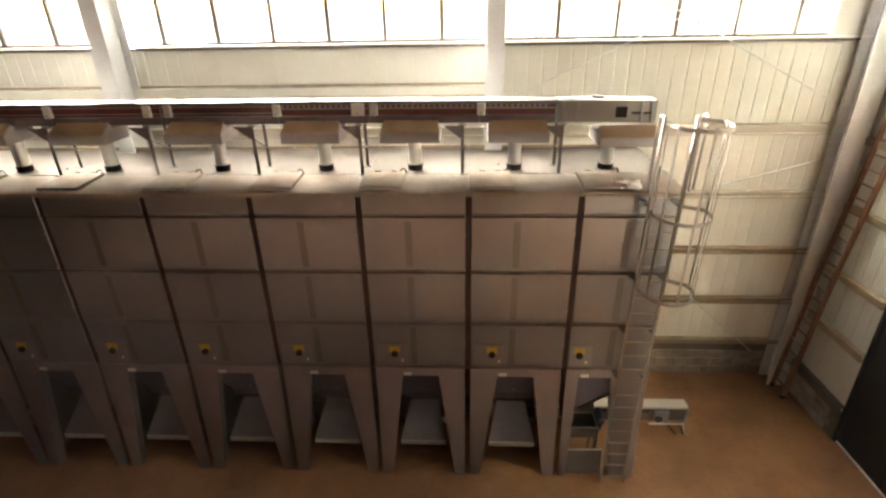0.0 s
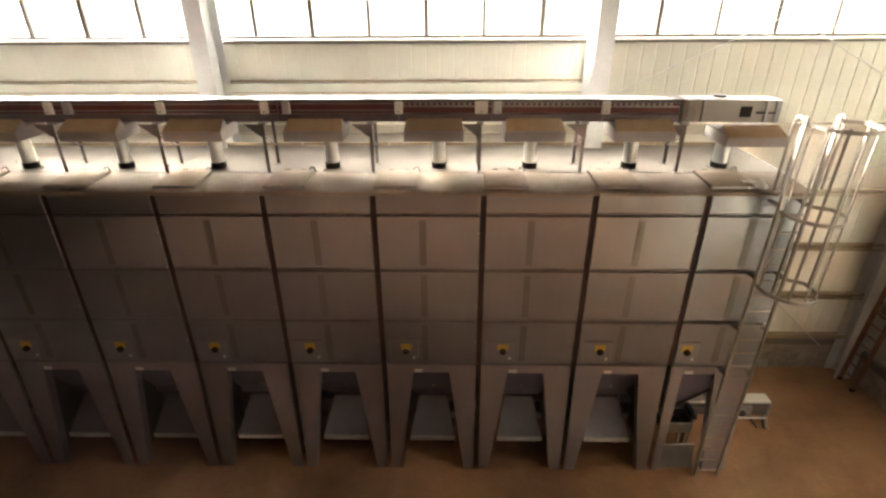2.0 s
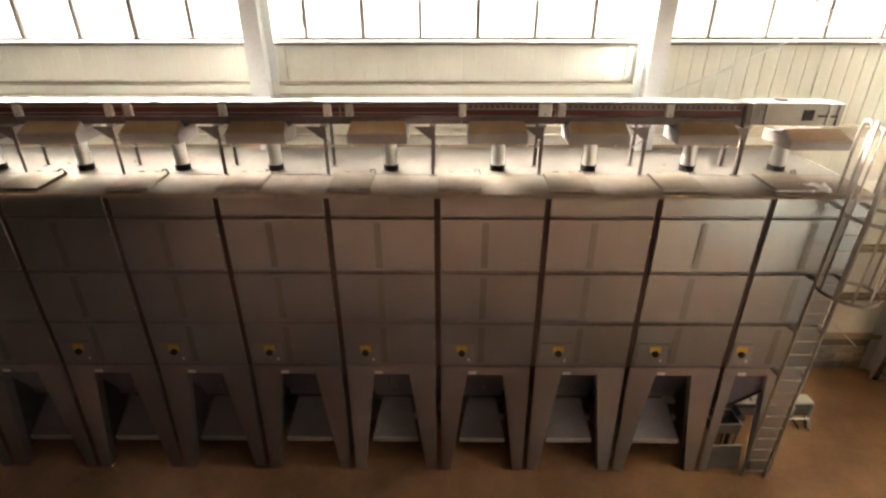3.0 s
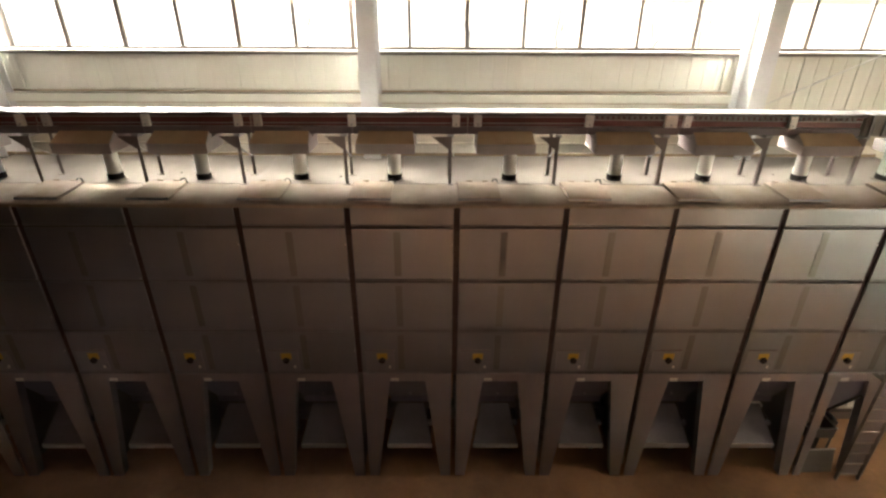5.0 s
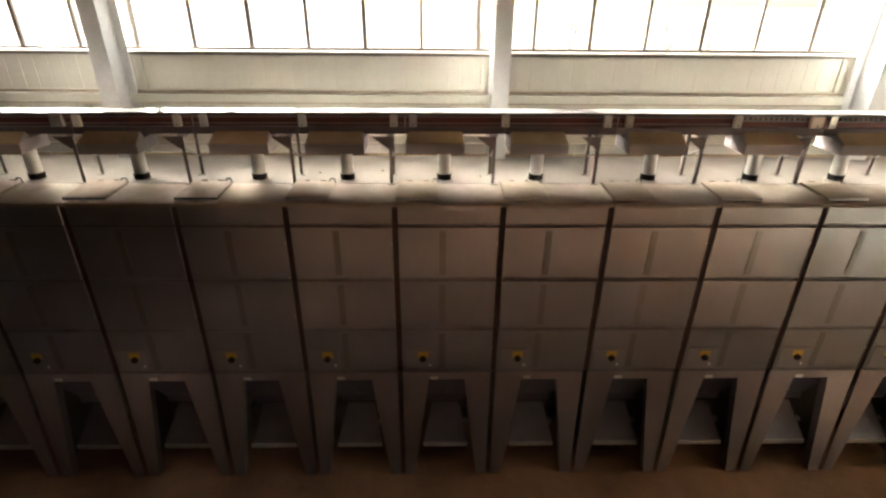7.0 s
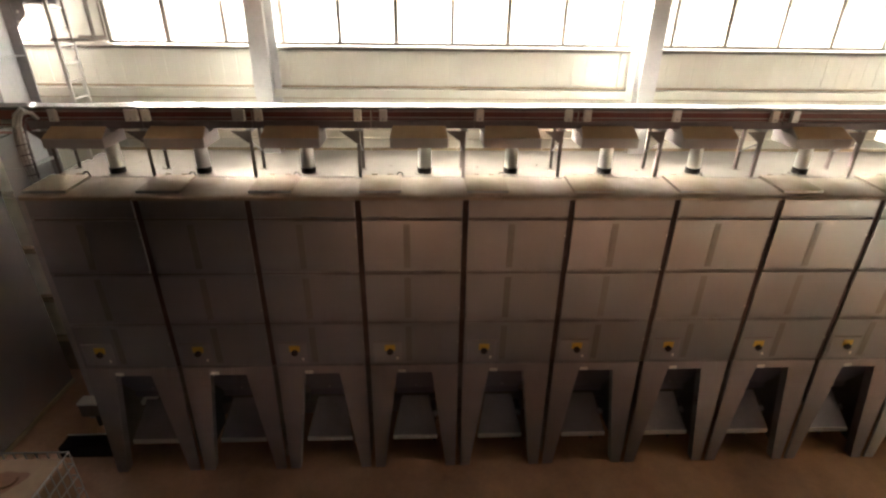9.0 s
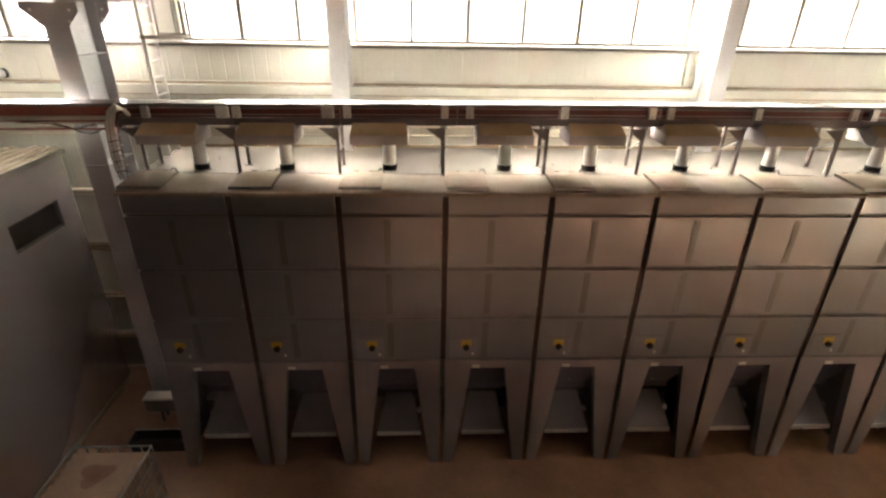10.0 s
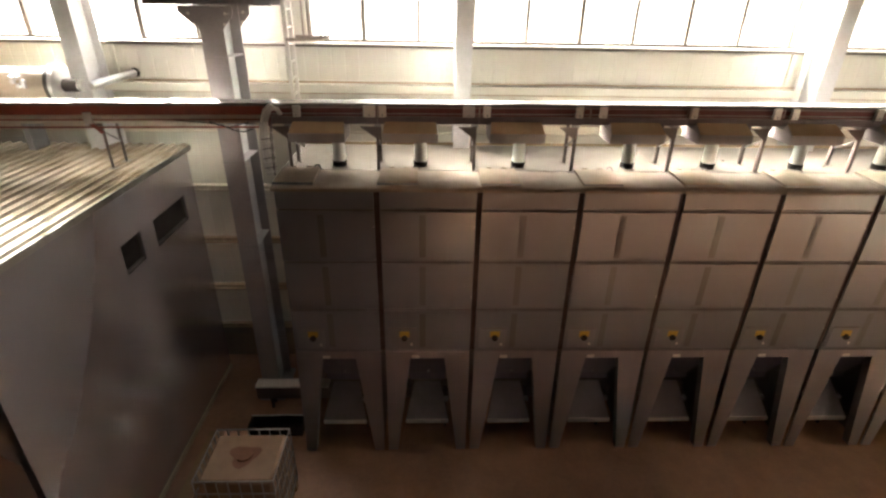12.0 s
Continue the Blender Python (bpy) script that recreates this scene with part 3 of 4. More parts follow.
            grid[i, j] = bm.verts.new(m @ Vector((u * 0.29, v * 0.31, hgt)))
    for i in range(nx):
        for j in range(ny):
            bm.faces.new((grid[i, j], grid[i + 1, j], grid[i + 1, j + 1], grid[i, j + 1]))
    box(bm, -0.30, 0.30, -0.32, 0.32, -0.01, 0.031, 0.006, m)
    lid = part("hatch_lid", bm, DUST_LID, b, "dust covered cushion-shaped hatch lid")
    bm = B()
    tube(bm, [m @ Vector(p) for p in ((0.22, 0.26, 0.05), (0.24, 0.28, 0.085), (0.29, 0.28, 0.085), (0.31, 0.27, 0.02))], 0.009)
    part("latch", bm, DARKGAP, lid)
    part("rim", box(B(), -0.298, 0.298, -0.327, -0.3205, -0.005, 0.027, 0.002, m), SHEET, lid, "bare metal front rim")
    for xx in (-0.12, 0.12):
        part("hinge", rod(B(), m @ Vector((xx - 0.04, 0.33, 0.03)), m @ Vector((xx + 0.04, 0.33, 0.03)), 0.012), DUST_LID, lid)
    return b


LBL = "grey sheet steel storage bin with splayed legs and discharge opening"
first = bin_unit(1.464, (0.48, 1.07), (0.22, 1.33), 0.69, 0.375, 0.50, LBL)
first.matrix_basis = pose(-W, 0, 0)
for k in range(2, 12):
    copy_thing(first, pose(-k * W, 0, 0))
# the thin front sheets do not hang perfectly true
rnd_sheet = random.Random(22)
for ob in [o for o in bpy.data.objects if o.name.startswith("front_panel")]:
    zc = sum(v.co.z for v in ob.data.vertices) / len(ob.data.vertices)
    ob.matrix_basis = pose(0.77, 0, zc) @ pose(0, 0, 0, rnd_sheet.uniform(-0.25, 0.25), 0, rnd_sheet.uniform(-0.5, 0.5)) @ pose(-0.77, 0, -zc)
bin_unit(1.29, (0.24, 0.76), (0.17, 0.95), 0.69, 0.20, 0.27, "narrower grey steel bin at the row's end behind a ladder", False)

# ---------------------------------------------------------------- overhead chain conveyor
CY0, CY1 = 0.69, 1.05
CXL, CXR = -26.0, 1.07
conv = thing("chain_conveyor", "long overhead chain conveyor with zinc lids and maroon side panels", "conveyor")
# side panels, rails and lids in lengths
cuts = [-17.12, -15.50, -13.94, -12.22, -10.70, -9.16, -7.70, -6.04, -4.30, -2.97, -1.40, -0.32]
for i, (a, b) in enumerate(zip(cuts, cuts[1:])):
    grated = a > -4.5
    bm = B()
    box(bm, a + 0.01, b - 0.01, CY0 + 0.035, CY0 + 0.05, 6.135, 6.315, 0.003)
    part("side_panel", bm, DARKRED, conv)
    if grated:
        bm = B()
        n = int((b - a) / 0.078) - 1
        for k in range(n):
            x = a + 0.06 + k * 0.078
            box(bm, x, x + 0.030, CY0 + 0.010, CY0 + 0.034, 6.240, 6.284)
        box(bm, a + 0.02, b - 0.02, CY0 + 0.008, CY0 + 0.036, 6.284, 6.30)
        box(bm, a + 0.02, b - 0.02, CY0 + 0.008, CY0 + 0.036, 6.222, 6.240)
        part("side_grating", bm, GREYP, conv, "grey slotted side guard")
    else:
        bm = B()
        box(bm, a + 0.02, b - 0.02, CY0 + 0.02, CY0 + 0.036, 6.262, 6.274)
        box(bm, a + 0.02, b - 0.02, CY0 + 0.02, CY0 + 0.036, 6.168, 6.182)
        part("side_bead", bm, GREYP, conv)
for a, b in zip(cuts, cuts[1:]):
    bm = B()
    box(bm, a, b - 0.006, CY0 + 0.01, CY0 + 0.06, 6.02, 6.13, 0.006)
    part("front_rail", bm, RAIL, conv)
    bm = B()
    box(bm, a, b - 0.006, CY1 - 0.07, CY1 - 0.02, 6.02, 6.30, 0.006)
    part("back_rail", bm, BOUNCE_RAIL, conv)
    bm = B()
    box(bm, a, b, CY0 + 0.06, CY1 - 0.07, 6.05, 6.07)
    part("trough", bm, GREYP, conv)
    bm = B()
    box(bm, a + 0.35, a + 0.75, CY0 - 0.004, CY0 + 0.01, 6.03, 6.12, 0.003)
    part("rail_joint", bm, RAIL, conv)
lx = CXL
while lx < -0.4:
    b = min(lx + 1.48, -0.30)
    bm = B()
    box(bm, lx + 0.004, b - 0.004, CY0 - 0.01, CY1 - 0.05, 6.325, 6.340, 0.003)
    box(bm, lx + 0.004, b - 0.004, CY0 - 0.014, CY0 - 0.006, 6.295, 6.340)
    lidp = part("lid", bm, ZINC_LID, conv)
    for q in (lx + 0.72, b - 0.012):
        part("seam", box(B(), q, q + 0.016, CY0 - 0.008, CY1 - 0.054, 6.3405, 6.347), DARKGREY, lidp)
    lx = b
# drive end
bm = B()
box(bm, -0.30, CXR, CY0, CY1, 6.03, 6.34, 0.012)
head = part("drive_head", bm, DRIVE, conv, "pale galvanised drive head")
bm = B()
box(bm, 0.50, 0.66, CY0 - 0.012, CY0 + 0.004, 6.10, 6.25, 0.004)
part("port", bm, BLACK, head, "square dark inspection port")
for x in (-0.22, -0.02, 0.86, 1.00):
    bm = B()
    box(bm, x - 0.018, x + 0.018, CY0 - 0.028, CY0 - 0.002, 6.03, 6.335)
    part("stiffener", bm, GREYP, head)
bm = B()
box(bm, 0.72, 1.01, CY0 - 0.022, CY0 - 0.004, 6.15, 6.18)
part("stiffener", bm, DARKGAP, head)
bm = B()
rod(bm, (0.30, 0.95, 6.34), (0.30, 0.95, 6.365), 0.09, 14)
part("vent_cap", bm, DARKGAP, head, "", True)
for k in range(4):
    part("chain_link", box(B(), -0.29 + k * 0.05, -0.275 + k * 0.05, CY0 - 0.034, CY0 - 0.012, 6.07 + (k % 2) * 0.06, 6.20 + (k % 2) * 0.05, 0.004), GREYP, head)
# clamps over the panel joints
for i, x in enumerate((-16.71, -15.62, -15.42, -14.11, -13.83, -12.41, -12.04, -10.63, -9.32, -9.04, -7.70, -6.21, -5.90, -4.30, -3.13, -2.90, -1.38)):
    w = 0.09 if x in (-15.62, -14.11, -3.13) else 0.055
    bm = B()
    box(bm, x - w, x + w, CY0 - 0.045, CY0 + 0.02, 6.135, 6.31, 0.008)
    c = part("clamp", bm, WHITE if i % 3 else GALV, conv, "pale folded joint clamp")
    part("bolt", rod(B(), (x, CY0 - 0.06, 6.17), (x, CY0 - 0.04, 6.17), 0.014, 6), GREYP, c)
# run beyond the bins: red panel over wire mesh
bm = B()
box(bm, CXL, -17.22, CY0 + 0.015, CY0 + 0.05, 6.155, 6.315, 0.004)
part("red_panel", bm, RED, conv, "oxide red side panel")
bm = B()
box(bm, CXL, -17.22, CY0 + 0.015, CY0 + 0.05, 5.955, 5.980)
box(bm, CXL, -17.22, CY0 + 0.015, CY0 + 0.05, 6.072, 6.090)
part("red_rail", bm, RED, conv)
bm = B()
x = CXL
while x < -17.3:
    box(bm, x, x + 0.007, CY0 + 0.052, CY0 + 0.060, 5.965, 6.16)
    x += 0.115
for z in (6.02, 6.115):
    box(bm, CXL, -17.3, CY0 + 0.0525, CY0 + 0.0595, z, z + 0.007)
part("wire_mesh", bm, GALV, conv, "welded wire mesh guard")
bm = B()
box(bm, CXL, -17.22, CY0 + 0.10, CY0 + 0.12, 6.02, 6.30)
part("inner_side", bm, CLAD, conv)
part("back_rail", box(B(), CXL, -17.126, CY1 - 0.07, CY1 - 0.02, 6.02, 6.30, 0.006), BOUNCE_RAIL, conv)
part("end_housing", box(B(), -17.24, -17.126, CY0 + 0.052, CY1 - 0.08, 5.98, 6.30, 0.006), DARKRED, conv, "dark red housing at the joint")
for x in (-19.83, -23.2):
    bm = B()
    box(bm, x - 0.06, x + 0.06, CY0 - 0.03, CY0 + 0.012, 6.02, 6.19, 0.006)
    part("clamp", bm, GALV, conv)
    bm = B()
    bar(bm, (x + 0.02, CY0, 6.03), (x + 0.16, CY0, 5.88), 0.05, 0.02, (0, 1, 0))
    part("clamp", bm, RED, conv)


def sag(x):
    """How far the conveyor hangs below its middle, in metres."""
    return 0.04 - (0.0012 * max(0.0, x + 4.0) ** 2 if x > -7 else 0.0004 * min(x + 7.0, 0.0) ** 2)


for ob in conv.children_recursive:
    for v in ob.data.vertices:
        if v.co.z > 6.13:
            v.co.z = 6.13 + (v.co.z - 6.13) * 0.98
        v.co.z += sag(v.co.x)

# stands under the conveyor
FEET = (-0.22, -1.64, -3.14, -4.72, -6.29, -7.84, -9.38, -10.85, -12.42, -14.0, -15.51, -16.88)


def stand(x, z0, label, yb=1.16):
    s = thing("conveyor_stand", label, "stand", "conveyor stands")
    for y in (0.70, yb):
        bm = B()
        box(bm, x - 0.023, x + 0.023, y - 0.004, y + 0.004, z0, 6.04)
        box(bm, x - 0.023, x - 0.016, y + 0.004, y + 0.05, z0, 6.04)
        lg = part("leg", bm, DARKGREY, s)
        bm = B()
        box(bm, x - 0.06, x + 0.06, y - 0.05, y + 0.07, z0, z0 + 0.010)
        part("foot_plate", bm, DUSTY, lg)
    bm = B()
    prism(bm, ((x - 0.27, 6.02), (x - 0.04, 5.84), (x + 0.023, 5.84), (x + 0.023, 6.02)), 0.688, 0.697)
    part("gusset", bm, DARKGREY, s)
    bm = B()
    bar(bm, (x, 0.72, 5.84), (x, yb, 5.60), 0.03, 0.012)
    part("brace", bm, GREYP, s)
    bm = B()
    box(bm, x - 0.05, x + 0.05, 0.69, yb + 0.05, 6.01, 6.052)
    part("crosshead", bm, GREYP, s)
    return s


one = stand(0.0, 5.30, "slender grey angle-iron stand on the bin roof")


def stretch(x):
    k = 1 + (sag(x) - 0.035) / 0.75
    return pose(x, 0, 5.30) @ Matrix.Diagonal((1, 1, k, 1)) @ pose(0, 0, -5.30)


for x in FEET[1:]:
    copy_thing(one, stretch(x))
one.matrix_basis = stretch(FEET[0])

# outlet boxes with their down pipes
TRAYS = ((0.66, 0.50), (-0.85, -0.86), (-2.38, -2.36), (-3.80, -3.74), (-5.50, -5.37), (-7.22, -7.14), (-8.72, -8.58), (-10.16, -10.08), (-11.52, -11.44), (-13.37, -13.25), (-15.0, -14.85), (-16.40, -16.16))


def outlet(dx):
    o = thing("outlet_box", "shallow outlet box with dusty tan top under the conveyor", "outlet box", "conveyor outlets")
    bm = B()
    prof = [(0.45, 5.84), (0.45, 5.98), (0.68, 6.115), (0.70, 6.03), (1.03, 6.03), (1.03, 5.84)]
    rings = [[bm.verts.new((x * (0.93 if 0.6 < y < 0.69 else 1), y, z)) for y, z in prof] for x in (-0.42, 0.42)]
    n = len(prof)
    for i in range(n):
        j = (i + 1) % n
        bm.faces.new((rings[0][i], rings[1][i], rings[1][j], rings[0][j]))
    bm.faces.new(rings[0])
    bm.faces.new(rings[1][::-1])
    bmesh.ops.recalc_face_normals(bm, faces=bm.faces)
    part("casing", bm, TRAY, o)
    bm = B()
    a = [bm.verts.new(p) for p in ((-0.412, 0.456, 5.990), (0.412, 0.456, 5.990), (0.386, 0.676, 6.119), (-0.386, 0.676, 6.119))]
    c = [bm.verts.new(v.co + Vector((0, -0.004, 0.008))) for v in a]
    bm.faces.new(a[::-1])
    bm.faces.new(c)
    for i in range(4):
        j = (i + 1) % 4
        bm.faces.new((a[i], a[j], c[j], c[i]))
    part("cover", bm, TAN, o, "tan dust covered top sheet")
    bm = B()
    box(bm, -0.424, 0.424, 0.440, 0.450, 5.968, 5.985)
    part("front_bead", bm, TRAY, o)
    for x in (-0.20, 0.0):
        part("drip_edge", box(B(), x, x + 0.05, 0.50, 0.54, 5.825, 5.84), GALV, o)
    bm = B()
    rod(bm, (dx, 0.92, 5.40), (dx, 0.92, 5.85), 0.10, 20)
    p = part("down_pipe", bm, GALV, o, "galvanised round down pipe", True)
    bm = B()
    rod(bm, (dx, 0.92, 5.31), (dx, 0.92, 5.41), 0.112, 20)
    part("collar", bm, BLACK, p, "black rubber collar", True)
    bm = B()
    rod(bm, (dx, 0.92, 5.30), (dx, 0.92, 5.315), 0.15, 20)
    part("flange", bm, DUSTY, p)
    return o


for tx, px in TRAYS:
    ob = outlet(px - tx)
    ob.matrix_basis = pose(tx, 0, 5.30) @ Matrix.Diagonal((1, 1, 1 + (sag(tx) - 0.055) / 0.70, 1)) @ pose(0, 0, -5.30)
    if tx > 0:
        ob.matrix_basis = pose(tx + 0.02, -0.16, 5.30) @ Matrix.Diagonal((1.0, 1.22, 0.86, 1)) @ pose(0, 0, -5.30)
        tagged(ob, "shallow outlet box with dusty tan top under the drive head")

# ---------------------------------------------------------------- caged ladder at the row's end
lad = thing("caged_ladder", "galvanised fixed ladder with round safety cage on the end bin", "ladder")
LXA, LXB, LY = 0.77, 1.17, -0.20
LEAN_X = 0.014          # the ladder stands slightly out of plumb


def lx(x, z):
    return x + LEAN_X * z


for x in (LXA, LXB):
    part("stile", bar(B(), (x, LY, 0.0), (lx(x, 6.30), LY, 6.30), 0.024, 0.06, (0, 1, 0)), LADDER, lad)
for k in range(21):
    z = 0.12 + k * 0.256
    part("rung", rod(B(), (lx(LXA, z), LY, z), (lx(LXB, z), LY, z), 0.014), LADDER, lad)
CAX, CAY, CRX, CRY = 1.21, -0.33, 0.37, 0.42


def cage(a, z, inset=0.0):
    return Vector((CAX + (CRX - inset) * math.cos(a) + 0.02 * (z - 5.05), CAY + (CRY - inset) * math.sin(a), z))


def hoop(z):
    bm = B()
    pts = [(lx(LXA, z), LY, z)] + [cage(radians(160 + 220 * k / 18), z) for k in range(19)] + [(lx(LXB, z) + 0.1, LY + 0.15, z)]
    rings = []
    for i, p in enumerate(pts):
        a, b = Vector(pts[max(i - 1, 0)]), Vector(pts[min(i + 1, len(pts) - 1)])
        nrm = (b - a).cross(Vector((0, 0, 1))).normalized() * 0.005
        rings.append([bm.verts.new(Vector(p) + nrm * sx + Vector((0, 0, sz * 0.025))) for sx, sz in ((-1, -1), (1, -1), (1, 1), (-1, 1))])
    for a, b in zip(rings, rings[1:]):
        for k in range(4):
            bm.faces.new((a[k], a[(k + 1) % 4], b[(k + 1) % 4], b[k]))
    bm.faces.new(rings[0][::-1])
    bm.faces.new(rings[-1])
    return bm


for z in (3.92, 5.06, 6.22):
    part("hoop", hoop(z), LADDER, lad)
for k in range(7):
    a = radians(178 + 190 * k / 6)
    tangent = Vector((-CRX * math.sin(a), CRY * math.cos(a), 0)).normalized()
    outward = tangent.cross(Vector((0, 0, 1)))
    part("cage_bar", bar(B(), cage(a, 3.90, 0.012), cage(a, 6.26, 0.012), 0.034, 0.006, outward), LADDER, lad)
for z in (5.12, 4.0, 3.10, 2.26):
    for x in (LXA, LXB):
        bm = B()
        prism(bm, ((lx(x, z) - 0.03, z - 0.02), (lx(x, z) + 0.025, z - 0.02), (lx(x, z) + 0.025, z + 0.02), (lx(x, z) - 0.07, z + 0.02)), LY + 0.02, 0.0)
        part("wall_bracket", bm, SIDE, lad)
for x, y in ((0.90, 0.0), (1.47, 0.06)):
    bm = B()
    tube(bm, [(x - 0.03, y - 0.10, 5.30), (x - 0.01, y - 0.10, 6.13), (x, y - 0.07, 6.24), (x, y - 0.02, 6.27), (x, y + 0.06, 6.24), (x, y + 0.09, 6.13), (x, y + 0.09, 5.20)], 0.020, 8)
    part("grab_rail", bm, LADDER, lad)

# ---------------------------------------------------------------- floor conveyor under the bins
fc = thing("floor_conveyor", "low trough conveyor with dark and white lids running under the bins", "conveyor")
FX0, FX1 = -18.25, 2.66
x = FX0
while x < FX1 - 0.01:
    b = min(x + 1.5, FX1)
    bm = B()
    box(bm, x + 0.004, b - 0.004, 1.00, 1.24, 0.545, 0.60, 0.008)
    # white lids only at the ends; the others take a dark shade colour
    part("lid", bm, WHITE if x > -0.5 or x < -17.5 else SIDE, fc, "white painted trough lid" if x > -0.5 or x < -17.5 else "dark dusty trough lid")
    bm = B()
    box(bm, x, b, 1.03, 1.21, 0.24, 0.545, 0.005)
    # trough sides also coloured dark for the shade below the lid
    part("trough", bm, DARKGREY, fc)
    x = b
x = FX0 + 0.3
while x < FX1:
    for y in (1.04, 1.20):
        bm = B()
        box(bm, x - 0.025, x + 0.025, y - 0.025, y + 0.025, 0.0, 0.25)
        part("leg", bm, DARKGAP, fc)
    x += 1.9
bm = B()
box(bm, FX1 - 0.02, FX1 + 0.03, 1.01, 1.23, 0.20, 0.52, 0.006)
part("end_plate", bm, GREYP, fc)
bm = B()
rod(bm, (FX1 - 0.55, 0.92, 0.36), (FX1 - 0.55, 1.03, 0.36), 0.07, 14)
part("bearing", bm, DARKGAP, fc, "", True)
bm = B()
tube(bm, [(FX1 - 0.75, 0.88, 0.30), (FX1 - 0.1, 0.88, 0.30), (FX1 - 0.05, 0.88, 0.10), (FX1 + 0.02, 0.88, 0.02)], 0.018, 8)
part("guard_rail", bm, GALV, fc)
for xa, xb in ((FX1 - 0.42, FX1 - 0.18), (FX1 - 0.16, FX1 - 0.04)):
    part("prop", bar(B(), (xa, 0.93, 0.30), (xb, 0.93, 0.0), 0.03, 0.03, (0, 1, 0)), DARKGAP, fc, "dark splayed prop")
part("cover_box", box(B(), FX1 - 0.62, FX1 - 0.36, 0.95, 1.028, 0.28, 0.50, 0.006), GREYP, fc)
# dark plate on the trough side stands for the shaded gap
part("slot", box(B(), FX1 - 1.62, FX1 - 0.72, 1.018, 1.029, 0.44, 0.515), DARKGAP, fc, "dark gap below the lid")
bm = B()
box(bm, FX1 - 1.25, FX1 - 1.02, 1.0, 1.25, 0.60, 0.72, 0.01)
part("vent_box", bm, GALV, fc)

# open tray and spare sheet under the end bin
tr = thing("collecting_tray", "open dark sheet tray on a light frame under the end bin", "tray")
bm = B()
for a in ((0.19, 0.70, 0.10, 0.115, 0.70, 0.92), (0.19, 0.70, 0.455, 0.47, 0.70, 0.92), (0.19, 0.205, 0.115, 0.455, 0.70, 0.92), (0.685, 0.70, 0.115, 0.455, 0.70, 0.92), (0.205, 0.685, 0.115, 0.455, 0.70, 0.71)):
    box(bm, *a)
part("pan", bm, SIDE, tr)
for a in ((0.18, 0.71, 0.09, 0.115, 0.92, 0.935), (0.18, 0.71, 0.455, 0.48, 0.92, 0.935), (0.18, 0.205, 0.115, 0.455, 0.92, 0.935), (0.685, 0.71, 0.115, 0.455, 0.92, 0.935)):
    part("rim", box(B(), *a), GALV, tr)
for x in (0.21, 0.68):
    for y in (0.12, 0.45):
        part("leg", box(B(), x - 0.012, x + 0.012, y - 0.012, y + 0.012, 0, 0.70), SIDE, tr)
bm = B()
vs = [bm.verts.new(p) for p in ((0.28, 0.50, 1.28), (0.70, 0.50, 1.28), (0.70, 0.47, 0.97), (0.28, 0.47, 0.97))]
v2 = [bm.verts.new(v.co + Vector((0, 0.012, 0))) for v in vs]
bm.faces.new(vs)
bm.faces.new(v2[::-1])
for i in range(4):
    bm.faces.new((vs[(i + 1) % 4], vs[i], v2[i], v2[(i + 1) % 4]))
bmesh.ops.recalc_face_normals(bm, faces=bm.faces)
part("splash_sheet", bm, SIDE, tr)
sp = thing("spare_sheet", "grey steel sheet leaning low under the end bin", "metal sheet")
bm = B()
vs = [bm.verts.new(p) for p in ((0.16, -0.06, 0.0), (0.80, -0.04, 0.0), (0.82, 0.09, 0.43), (0.18, 0.05, 0.45))]
v2 = [bm.verts.new(v.co + Vector((0, 0.015, 0.0))) for v in vs]
bm.faces.new(vs)
bm.faces.new(v2[::-1])
for i in range(4):
    bm.faces.new((vs[(i + 1) % 4], vs[i], v2[i], v2[(i + 1) % 4]))
bmesh.ops.recalc_face_normals(bm, faces=bm.faces)
part("plate", bm, SIDE, sp)
# white bar paints the lit upper edge of the sheet
part("top_edge", bar(B(), (0.18, 0.05, 0.456), (0.82, 0.09, 0.436), 0.024, 0.014), WHITE, sp, "bright worn edge")

# ---------------------------------------------------------------- ladder leaning in the corner
lean = thing("leaning_ladder", "long rust-brown steel ladder leaning against the end wall", "ladder")


def lean_pt(s, z):
    return Vector((5.08 + 0.045 * z, (2.40 - 0.012 * z - 0.006 * z * z) - s * (0.40 + 0.004 * z), z))


for s in (0, 1):
    bm = B()
    bar(bm, lean_pt(s, 0), lean_pt(s, 3.0), 0.045, 0.085, (1, 0, 0))
    bar(bm, lean_pt(s, 3.0), lean_pt(s, 6.2), 0.045, 0.085, (1, 0, 0))
    part("stile", bm, RUST, lean)
for s in (0, 1):
    p = lean_pt(s, 0.0)
    part("foot", box(B(), p.x - 0.05, p.x + 0.04, p.y - 0.04, p.y + 0.04, 0.0, 0.07, 0.008), BLACK, lean, "black rubber foot")
for k in range(23):
    z = 0.25 + k * 0.26
    part("rung", bar(B(), lean_pt(0, z), lean_pt(1, z), 0.035, 0.02), RUST, lean)

# ---------------------------------------------------------------- cabin beside the row
KX, KY0, KY1, KZ = -19.28, -2.92, 2.38, 5.17
cab = thing("control_cabin", "tall grey sheet-clad cabin with corrugated roof and two small dark windows", "cabin")
WIN = ((-0.28, 0.30), (0.71, 1.92))
ZW0, ZW1 = 3.92, 4.40
bm = B()
ys = [KY0, WIN[0][0], WIN[0][1], WIN[1][0], WIN[1][1], KY1]
for i in range(5):
    if i in (1, 3):
        box(bm, KX - 0.10, KX, ys[i], ys[i + 1], 0, ZW0)
        box(bm, KX - 0.10, KX, ys[i], ys[i + 1], ZW1, KZ)
    else:
        box(bm, KX - 0.10, KX, ys[i], ys[i + 1], 0, KZ)
bmesh.ops.remove_doubles(bm, verts=bm.verts, dist=1e-4)
